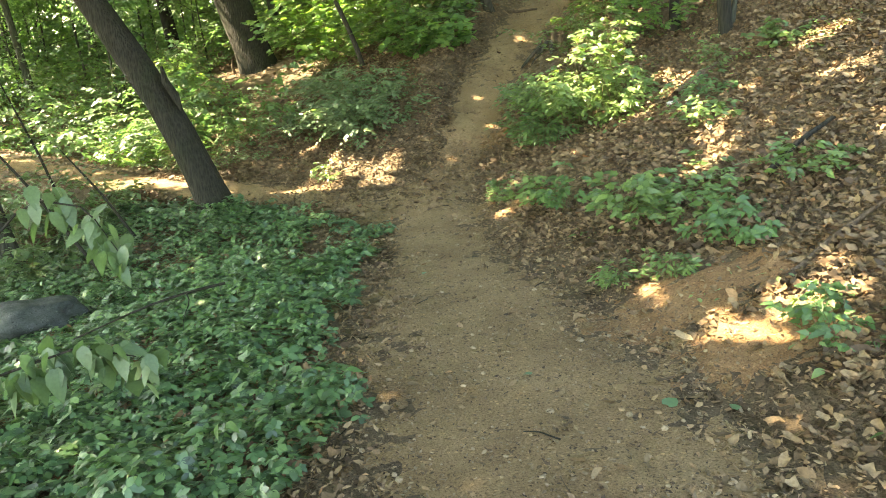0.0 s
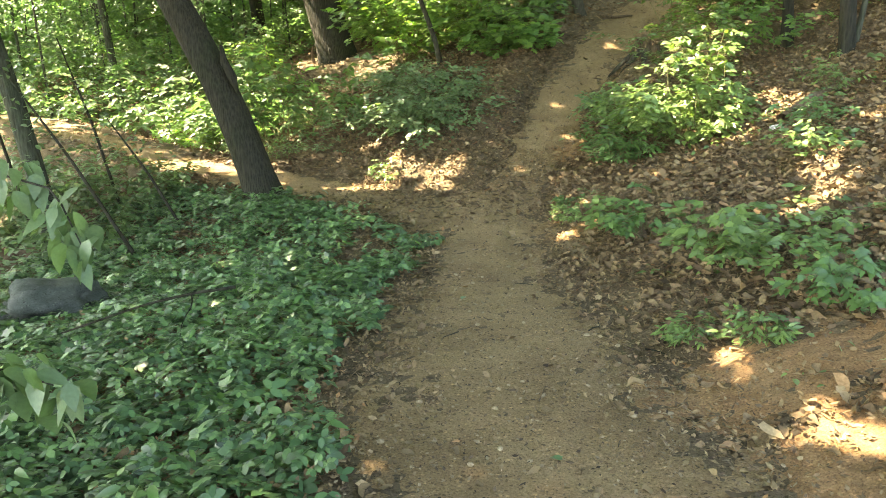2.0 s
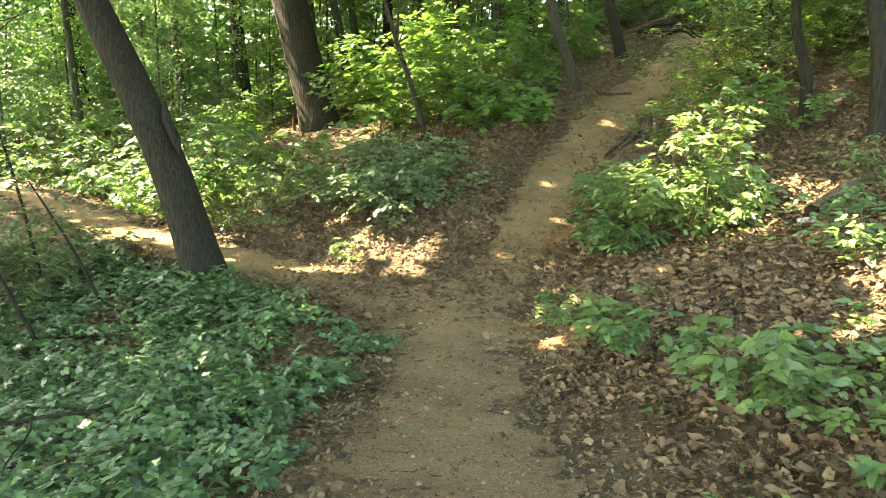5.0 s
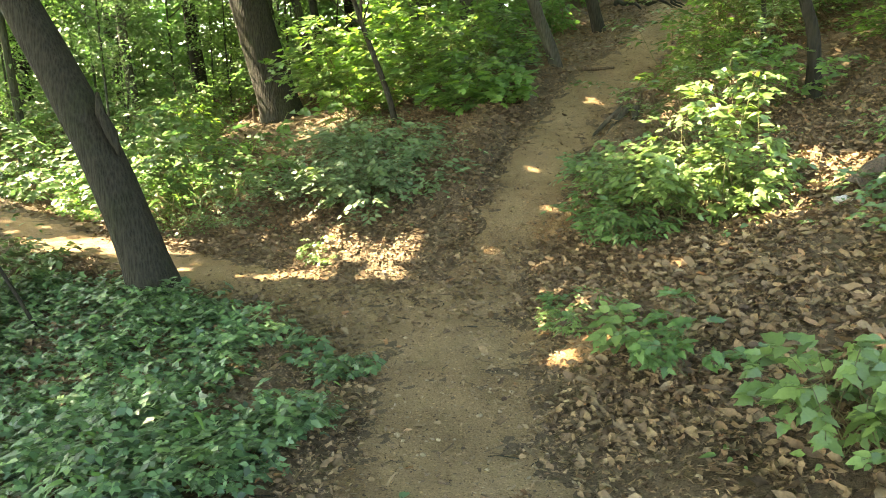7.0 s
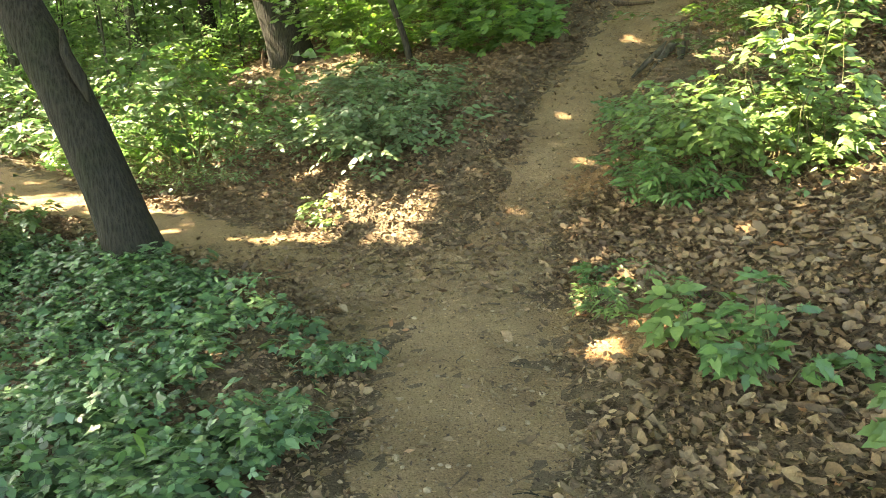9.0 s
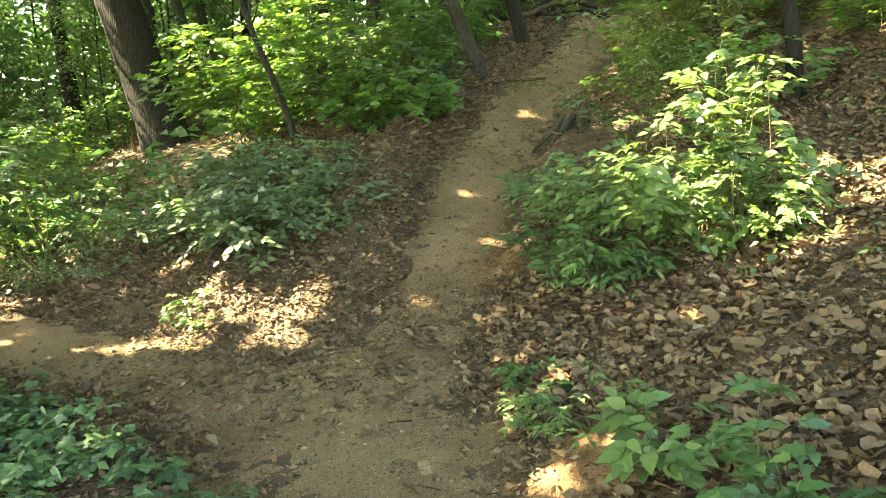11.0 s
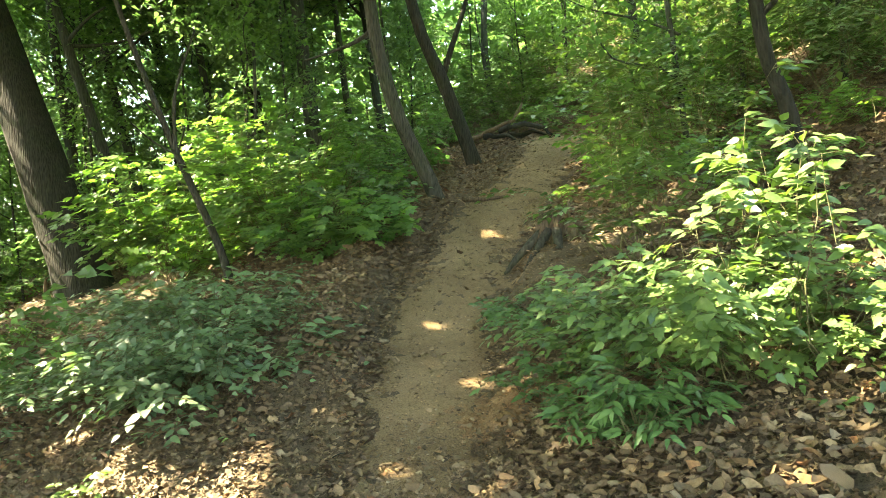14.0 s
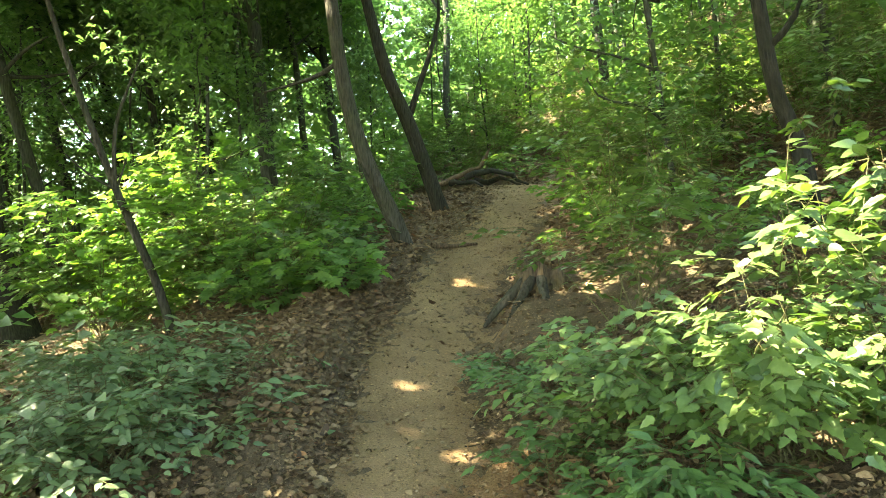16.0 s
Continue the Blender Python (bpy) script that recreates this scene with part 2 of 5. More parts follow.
# ---- mesh helpers ----
def mesh_from(name, verts, faces, material, smooth_shade=False):
    """A mesh from a vertex array and a face array (all faces alike) or a list of such arrays."""
    me = bpy.data.meshes.new(name)
    if not isinstance(faces, list):
        faces = [faces]
    faces = [f for f in faces if len(f)]
    loops = np.concatenate([f.ravel() for f in faces])
    sizes = np.concatenate([np.full(len(f), f.shape[1]) for f in faces])
    me.vertices.add(len(verts))
    me.vertices.foreach_set("co", np.asarray(verts, np.float32).ravel())
    me.loops.add(len(loops))
    me.loops.foreach_set("vertex_index", loops.astype(np.int32))
    me.polygons.add(len(sizes))
    me.polygons.foreach_set("loop_start", (np.cumsum(sizes) - sizes).astype(np.int32))
    if smooth_shade:
        me.polygons.foreach_set("use_smooth", np.ones(len(sizes), bool))
    me.update(calc_edges=True)
    me.validate()
    if material:
        me.materials.append(material)
    return me


def joined(pieces):
    """Several (verts, faces) with like faces as one."""
    vs, fs, n = [], [], 0
    for v, f in pieces:
        vs.append(v)
        fs.append(np.asarray(f) + n)
        n += len(v)
    return np.concatenate(vs), np.concatenate(fs)


def part(name, mesh, parent, label=""):
    ob = new(name, mesh)
    ob.parent = parent
    return tagged(ob, label)


def tube(points, radii, sides=7, wobble=0.0, seed=0):
    """A tapered limb along points, closed at its tip."""
    p = np.asarray(points, float)
    t = np.gradient(p, axis=0)
    t /= np.linalg.norm(t, axis=1)[:, None] + 1e-9
    ref = np.where(np.abs(t[:, 2:3]) > 0.9, np.array([[1.0, 0, 0]]), np.array([[0, 0, 1.0]]))
    a = np.cross(t, ref)
    a /= np.linalg.norm(a, axis=1)[:, None]
    b = np.cross(t, a)
    ang = np.arange(sides) * 2 * np.pi / sides
    r = np.asarray(radii, float)[:, None]
    if wobble:
        k = np.random.default_rng(seed)
        r = r * (1 + wobble * k.uniform(-1, 1, (1, sides)) + 0.5 * wobble * k.uniform(-1, 1, (len(p), sides)))
    v = p[:, None] + r[..., None] * (np.cos(ang)[None, :, None] * a[:, None] + np.sin(ang)[None, :, None] * b[:, None])
    i, j = np.meshgrid(np.arange(len(p) - 1), np.arange(sides), indexing="ij")
    q = np.stack([i * sides + j, i * sides + (j + 1) % sides, (i + 1) * sides + (j + 1) % sides, (i + 1) * sides + j], -1).reshape(-1, 4)
    v = v.reshape(-1, 3)
    tip = len(v)
    v = np.concatenate([v, p[-1:] + t[-1:] * float(radii[-1])])
    e = (len(p) - 1) * sides
    cap = np.array([[e + k, e + (k + 1) % sides, tip, tip] for k in range(sides)])
    tri = np.concatenate([q[:, [0, 1, 2]], q[:, [0, 2, 3]], cap[:, :3]])
    return v, tri


def bent(a, b, n, sag, k):
    """Points from a to b with a natural bend."""
    a, b = np.asarray(a, float), np.asarray(b, float)
    t = np.linspace(0, 1, n)[:, None]
    off = k.normal(0, 1, 3) * np.linalg.norm(b - a)
    off2 = k.normal(0, 1, 3) * np.linalg.norm(b - a)
    return a + (b - a) * t + sag * (np.sin(np.pi * t) * off + 0.5 * np.sin(2 * np.pi * t) * off2)


def fan(outline):
    """A leaf blade from its outline, as triangles round a sunken midrib point."""
    v = [(0.45, 0.0, -0.03)] + outline
    n = len(outline)
    return np.array(v), np.array([(0, 1 + i, 1 + (i + 1) % n) for i in range(n)])


OVAL = fan([(0, 0, 0), (0.22, -0.22, 0.04), (0.55, -0.25, 0.04), (1, 0, -0.12), (0.55, 0.25, 0.04), (0.22, 0.22, 0.04)])
SLIM = fan([(0, 0, 0), (0.35, -0.15, 0.04), (1, 0, -0.16), (0.35, 0.15, 0.04)])
HEART = fan([(0.05, 0, 0), (-0.08, -0.22, 0.02), (0.25, -0.44, 0.03), (0.65, -0.3, 0.0), (1, 0, -0.1), (0.65, 0.3, 0.0), (0.25, 0.44, 0.03), (-0.08, 0.22, 0.02)])
MAPLE = fan([(0, 0, 0), (0.05, -0.3, 0.0), (0.28, -0.55, -0.08), (0.42, -0.28, 0.0), (0.75, -0.42, -0.06), (0.72, -0.16, 0.0), (1.05, 0, -0.1),
             (0.72, 0.16, 0.0), (0.75, 0.42, -0.06), (0.42, 0.28, 0.0), (0.28, 0.55, -0.08), (0.05, 0.3, 0.0)])
WIDE = (np.array([(0, 0, 0), (0.42, -0.36, 0.05), (1, 0, -0.1), (0.42, 0.36, 0.05)]), np.array([(0, 1, 2), (0, 2, 3)]))
DIAMOND = (np.array([(0, 0, 0), (0.5, -0.3, 0.05), (1, 0, -0.1), (0.5, 0.3, 0.05)]), np.array([(0, 1, 2), (0, 2, 3)]))


def blade(profile, fold=0.22, droop=0.18, skew=0.0):
    """A leaf from (length, half width) stations: two halves folded along the midrib, drooping to the tip."""
    mid = [(x, skew * x * x, -droop * x * x) for x, w in profile]
    v, f = list(mid), []
    left, right = {0: 0, len(mid) - 1: len(mid) - 1}, {0: 0, len(mid) - 1: len(mid) - 1}
    for i, (x, w) in list(enumerate(profile))[1:-1]:
        for side, store in ((1, left), (-1, right)):
            store[i] = len(v)
            v.append((x - 0.3 * w, mid[i][1] + side * w, mid[i][2] + fold * w))
    for i in range(len(mid) - 1):
        for store, flip in ((left, 1), (right, -1)):
            for tri in ((i, i + 1, store[i + 1]), (i, store[i + 1], store[i])):
                if len(set(tri)) == 3:
                    f.append(tri[::flip])
    return np.array(v, float), np.array(f)


def compound(shape, leaflets):
    """Leaflets of one shape on a common stalk: (foot along the stalk, turn in degrees, size)."""
    out = []
    for at, turn, size in leaflets:
        c, q = math.cos(radians(turn)), math.sin(radians(turn))
        v = shape[0] * size
        out.append((np.stack([at + c * v[:, 0] - q * v[:, 1], q * v[:, 0] + c * v[:, 1], v[:, 2]], 1), shape[1]))
    return joined(out)


OVATE = blade([(0, 0), (0.2, 0.21), (0.45, 0.28), (0.74, 0.17), (1, 0)])
LANCE = blade([(0, 0), (0.25, 0.15), (0.55, 0.15), (1, 0)], 0.3, 0.25)
SIMPLE = blade([(0, 0), (0.42, 0.27), (1, 0)], 0.25, 0.2)
ROUND = blade([(0, 0), (0.55, 0.34), (1, 0)], 0.12, 0.14)
PLUMP = blade([(0, 0), (0.32, 0.24), (0.72, 0.29), (1, 0)], 0.12, 0.16)
FIVE = [(0, -112, 0.6), (0.02, -56, 0.85), (0.04, 0, 1.0), (0.02, 56, 0.85), (0, 112, 0.6)]
THREE = [(0.0, -72, 0.8), (0.08, 0, 1.0), (0.0, 72, 0.8)]
PALM, TRIPLE, FINE_PALM, FINE_TRIPLE = compound(ROUND, FIVE), compound(ROUND, THREE), compound(PLUMP, FIVE), compound(PLUMP, THREE)
TOOTHED = blade([(0, 0), (0.12, 0.25), (0.2, 0.19), (0.38, 0.36), (0.45, 0.22), (0.7, 0.2), (0.75, 0.12), (1, 0)], 0.2, 0.22)
SPRAY = compound(DIAMOND, [(0.0, -40, 0.36), (0.1, 50, 0.38), (0.25, -55, 0.4), (0.38, 48, 0.4), (0.5, -45, 0.38), (0.6, 40, 0.36), (0.66, 0, 0.36)])


def dry_leaf(seed, curl):
    """A crumpled dead leaf: uneven halves, torn edge, curled up along its length."""
    k = np.random.default_rng(seed)
    xs = np.array([0, 0.24, 0.5, 0.77, 1.0]) + k.normal(0, 0.03, 5)
    mid = np.stack([xs, 0.1 * np.sin(3 * xs + seed), curl * (xs - 0.5) ** 2 + k.normal(0, 0.03, 5)], 1)
    v, rows = list(mid), []
    for side in (1, -1):
        row = [0]
        for i, w in ((1, 0.19), (2, 0.27), (3, 0.18)):
            w = w * k.uniform(0.6, 1.3)
            row.append(len(v))
            v.append((mid[i][0] + k.normal(0, 0.05), mid[i][1] + side * w, mid[i][2] + w * k.uniform(-0.1, 0.9)))
        rows.append(row + [4])
    f = []
    for row, flip in zip(rows, (1, -1)):
        for i in range(4):
            for tri in ((i, i + 1, row[i + 1]), (i, row[i + 1], row[i])):
                if len(set(tri)) == 3:
                    f.append(tri[::flip])
    return np.array(v, float), np.array(f)


DRY_LEAVES = [dry_leaf(31, 0.5), dry_leaf(32, -0.3), dry_leaf(33, 0.9), dry_leaf(34, 0.2), dry_leaf(35, 0.6), dry_leaf(36, -0.5)]
SHARD = (np.array([(0, 0.02, 0), (0.3, -0.24, 0.06), (0.72, -0.16, 0.0), (1, 0.06, 0.1), (0.45, 0.27, 0.04)]), np.array([(0, 1, 2), (0, 2, 3), (0, 3, 4)]))


def unit(v):
    return v / (np.linalg.norm(v, axis=1)[:, None] + 1e-9)


def leaves(shape, pos, axis, normal, size):
    """Blades of one shape at pos, growing along axis, facing normal."""
    sv, sf = shape
    x = unit(axis)
    y = unit(np.cross(normal, x))
    z = np.cross(x, y)
    size = np.broadcast_to(size, len(pos))[:, None, None]
    v = pos[:, None] + size * (sv[None, :, 0:1] * x[:, None] + sv[None, :, 1:2] * y[:, None] + sv[None, :, 2:3] * z[:, None])
    f = sf[None] + (np.arange(len(pos)) * len(sv))[:, None, None]
    return v.reshape(-1, 3), f.reshape(-1, 3)


def random_axes(n, k, droop=0.15, tilt=0.35):
    a = k.uniform(0, 2 * np.pi, n)
    axis = np.stack([np.cos(a), np.sin(a), k.normal(-droop, 0.25, n)], 1)
    up = np.stack([k.normal(0, tilt, n), k.normal(0, tilt, n), np.ones(n)], 1)
    return axis, up


# ---- ground ----
def spaced(a, b, fine, far, n):
    """Even steps between a and b, growing ones out to far on both sides."""
    core = np.arange(a, b + fine / 2, fine)
    g = np.geomspace(fine, far, n)
    out = np.cumsum(g * (far / g.sum()))
    return np.concatenate([(a - out)[::-1], core, b + out])


gx, gy = spaced(-13.0, 8.0, 0.085, 600.0, 46), spaced(1.0, 26.0, 0.085, 600.0, 46)
GX, GY = np.meshgrid(gx, gy, indexing="ij")
GZ = land(GX, GY)
nx, ny = len(gx), len(gy)
ii, jj = np.meshgrid(np.arange(nx - 1), np.arange(ny - 1), indexing="ij")
quads = np.stack([ii * ny + jj, (ii + 1) * ny + jj, (ii + 1) * ny + jj + 1, ii * ny + jj + 1], -1).reshape(-1, 4)
ground = new("ground", mesh_from("ground", np.stack([GX, GY, GZ], -1).reshape(-1, 3), quads, HUMUS, True))
tagged(ground, "dark humus forest floor sloping up to one side", "ground", kind="structure")

tx, ty = np.arange(-13.0, 7.5, 0.06), np.arange(-4.0, 31.0, 0.06)
TX, TY = np.meshgrid(tx, ty, indexing="ij")
TM = trail_mask(TX, TY)
TZ = land(TX, TY) + 0.022 * np.clip(TM - 0.16, -0.9, 0.35) + 0.008 * vnoise(TX * 9, TY * 9, 12) + 0.004 * vnoise(TX * 21, TY * 21, 13)
ni, nj = len(tx), len(ty)
ii, jj = np.meshgrid(np.arange(ni - 1), np.arange(nj - 1), indexing="ij")
tq = np.stack([ii * nj + jj, (ii + 1) * nj + jj, (ii + 1) * nj + jj + 1, ii * nj + jj + 1], -1).reshape(-1, 4)
tq = tq[TM.ravel()[tq].max(1) > -0.15]
used, inv = np.unique(tq, return_inverse=True)
trail = new("trail", mesh_from("trail", np.stack([TX, TY, TZ], -1).reshape(-1, 3)[used], inv.reshape(-1, 4), SOIL, True))
tagged(trail, "trodden bare brown soil footpath with a fork", "path", kind="structure")


def on_land(x, y):
    return np.stack([x, y, land(x, y)], -1)


# ---- leaf litter and crumbs ----
def cover_mask(x, y):
    """How thickly the low green cover grows (0 to 1)."""
    xc, w = soft_interp(y, C_Y, C_X), soft_interp(y, C_Y, C_W)
    edge = (xc - w - 0.12 + 0.22 * vnoise(x * 2.1, y * 2.1, 21)) - x
    d, _ = side_trail(x, y)
    below = smooth(0.0, 0.3, d - 0.75) * (y < 9.2 - 0.55 * (x + 0.8) + 2)
    side_y = np.interp(-x, [-0.3, 0.8, 1.97, 3.2, 4.6, 6.3, 9.0], [8.6, 9.9, 10.8, 11.5, 12.25, 13.5, 15.2])
    return smooth(0.0, 0.15, edge) * below * (y < side_y - 0.5) * np.clip(0.8 + 0.55 * vnoise(x * 0.9, y * 0.9, 22) + 0.45 * vnoise(x * 2.6, y * 2.6, 23), 0, 1)


def scatter(n, x0, x1, y0, y1, k):
    return k.uniform(x0, x1, n), k.uniform(y0, y1, n)


def litter(name, n, box, size, keep, label, lift=0.018, plain=False):
    x, y = scatter(n, *box, rng)
    ok = rng.uniform(0, 1, n) < keep(x, y)
    x, y = x[ok], y[ok]
    pieces = []
    kinds = (SHARD, SLIM, SHARD, SLIM) if plain else DRY_LEAVES
    cut = np.linspace(0, len(x), len(kinds) + 1).astype(int)
    for shape, s in zip(kinds, [slice(a, b) for a, b in zip(cut, cut[1:])]):
        p = on_land(x[s], y[s])
        p[:, 2] += rng.uniform(0, lift * 2, len(p))
        axis, up = random_axes(len(p), rng, -0.08, 0.55)
        e = 0.05
        up[:, 0] -= (land(x[s] + e, y[s]) - land(x[s] - e, y[s])) / (2 * e)
        up[:, 1] -= (land(x[s], y[s] + e) - land(x[s], y[s] - e)) / (2 * e)
        pieces.append(leaves(shape, p, axis, up, size[0] + (size[1] - size[0]) * rng.uniform(0, 1, len(p)) ** 2.2))
    v, f = joined(pieces)
    v = v + rng.normal(0, 0.035 * size[1], v.shape)
    return tagged(new(name, mesh_from(name, v, f, DRY)), label, "leaf litter", kind="stuff")


BARE = [(1.1, 8.05, 0.34, 0.28), (1.6, 4.3, 0.75, 0.45), (1.15, 11.2, 0.35, 0.3), (1.75, 3.45, 0.5, 0.4)]


def bare(x, y):
    """0 on the patches of freshly bared soil."""
    v = np.ones(np.shape(x))
    for a, b, rx, ry in BARE:
        v = v * smooth(0.7, 1.1, np.hypot((x - a) / rx, (y - b) / ry))
    return 0.05 + 0.95 * v


def litter_keep(x, y):
    m = trail_mask(x, y)
    edge = np.clip(1.0 - 2.6 * np.clip(m + 0.1, 0, 1), 0.0, 1)
    edge = edge * (0.25 + 0.75 * smooth(0.0, 0.55, x - soft_interp(y, C_Y, C_X) - soft_interp(y, C_Y, C_W)) ** (1.0 - 0.5 * smooth(5, 8, y))) ** (x > soft_interp(y, C_Y, C_X))
    fork = np.exp(-(np.hypot((x + 0.5) / 1.3, (y - 10.3) / 0.9)) ** 2) * 0.5
    return np.clip(edge * (1 - 0.75 * cover_mask(x, y)) + 0.02 + fork, 0, 1) * (0.7 + 0.3 * vnoise(x * 1.3, y * 1.3, 31)) * bare(x, y)


litter("leaf_litter", 76000, (0.2, 5.5, 1.5, 12.5), (0.03, 0.105), litter_keep, "brown and tan dry fallen leaves covering the slope")
litter("leaf_litter", 68000, (-5.0, 1.9, 8.5, 16.5), (0.03, 0.1), litter_keep, "brown dry fallen leaves between the two paths")
litter("leaf_litter", 22000, (-4.5, 0.3, 1.5, 9.5), (0.025, 0.09), litter_keep, "dry leaves showing among the green cover")
litter("leaf_litter", 40000, (-9.0, 9.0, 12.0, 27.0), (0.07, 0.14), litter_keep, "brown dry leaves on the far slopes", plain=True)

for box, n in (((0.3, 10.0, -6.0, 2.4), 26000), ((4.8, 10.5, 1.0, 13.5), 22000), ((-9.0, 0.3, -6.0, 2.0), 9000)):
    litter("leaf_litter", n, box, (0.04, 0.13), lambda x, y: litter_keep(x, y) * (1 - smooth(7, 10.5, np.abs(x))) * smooth(-6, -3, y), "dry leaves strewn thinly over the forest floor", plain=True)


litter("leaf_litter", 36000, (-0.5, 7.0, 13.5, 25.0), (0.04, 0.1), lambda x, y: np.clip(litter_keep(x, y) + 0.12, 0, 1), "dry leaves strewn along the upper path", plain=True)


def edge_band(x, y):
    m = trail_mask(x, y)
    return np.exp(-((m - 0.05) / np.where(m > 0.05, 0.3, 0.85)) ** 2) + 0.07 + 0.5 * np.exp(-(np.hypot((x + 0.5) / 1.6, (y - 10.0) / 1.0)) ** 2) + 0.22 * smooth(10.5, 12, y)


litter("path_edge_litter", 150000, (-2.5, 4.6, 1.5, 21.5), (0.018, 0.055), edge_band, "small broken dry leaf bits along the path's edges", plain=True)
n = 70000
x, y = scatter(n, -2.5, 4.2, 0.0, 1.0, rng)
y = 1.6 + 17.4 * y ** 1.5
ok = (trail_mask(x, y) > -0.1)
x, y = x[ok], y[ok]
p = on_land(x, y)
p[:, 2] += 0.012
axis, up = random_axes(len(p), rng, 0.0, 0.35)
v, f = leaves(SHARD, p, axis, up, np.abs(rng.normal(0.0, 0.013, len(p))) + 0.006)
tagged(new("trail_crumbs", mesh_from("trail_crumbs", v, f, CHIP)), "crumbs of bark, leaf and grit on the path", "debris", kind="stuff")


# ---- low green cover ----
def cover(name, n, box, size, keep, label, material, shape=HEART, height=(0.03, 0.17)):
    x, y = scatter(n, *box, rng)
    ok = rng.uniform(0, 1, n) < keep(x, y)
    x, y = x[ok], y[ok]
    stems = []
    pos, ax, ups, sz = [], [], [], []
    c = on_land(x, y)
    h = rng.uniform(*height, len(x)) * np.clip(0.7 + 0.45 * vnoise(x * 1.5, y * 1.5, 41) + 0.45 * vnoise(x * 4, y * 4, 42), 0.25, 1.9)
    for b, hh in zip(c, h):
        m = rng.integers(3, 7)
        a = rng.uniform(0, 6.28) + np.arange(m) * 6.28 / m + rng.normal(0, 0.3, m)
        rr = rng.uniform(0.02, 0.09, m)
        q = b + np.stack([np.cos(a) * rr, np.sin(a) * rr, hh * rng.uniform(0.65, 1.1, m)], 1)
        pos.append(q)
        ax.append(np.stack([np.cos(a), np.sin(a), rng.normal(-0.12, 0.2, m)], 1))
        ups.append(np.stack([rng.normal(0, 0.5, m), rng.normal(0, 0.5, m), np.ones(m)], 1))
        sz.append(rng.uniform(*size, m) * rng.uniform(0.7, 1.2))
    v, f = leaves(shape, np.concatenate(pos), np.concatenate(ax), np.concatenate(ups), np.concatenate(sz))
    return tagged(new(name, mesh_from(name, v, f, material)), label, "plants", kind="stuff")


for y0, y1, five, three in ((1.2, 5.6, FINE_PALM, FINE_TRIPLE), (5.6, 11.0, PALM, TRIPLE)):
    cover("ground_cover", round(680 * (y1 - y0)), (-5.5, 0.3, y0, y1), (0.04, 0.085), cover_mask, "dense low palm-leaved green plants beside the path", LEAF_COVER, five, (0.03, 0.2))
    cover("ground_cover", round(720 * (y1 - y0)), (-5.5, 0.3, y0, y1), (0.035, 0.08), cover_mask, "dense low three-leaved green plants beside the path", LEAF_COVER, three, (0.03, 0.22))
cover("ground_cover", 260, (-3.5, 0.0, 1.8, 10.0), (0.06, 0.11), cover_mask, "taller light green seedlings among the low cover", LEAF_HERB, LANCE, (0.16, 0.32))
cover("ground_cover", 22000, (-13.0, -0.4, -7.0, 14.5), (0.07, 0.13), lambda x, y: cover_mask(x, y) * np.clip(0.55 + 0.6 * vnoise(x * 0.5, y * 0.5, 44), 0, 1) * np.where((x > -4.5) & (y > 1.2), 0.0, 1.0) * smooth(-13, -9, x) * smooth(-7, -2, y), "low green plants under the trees", LEAF_DARK, WIDE)


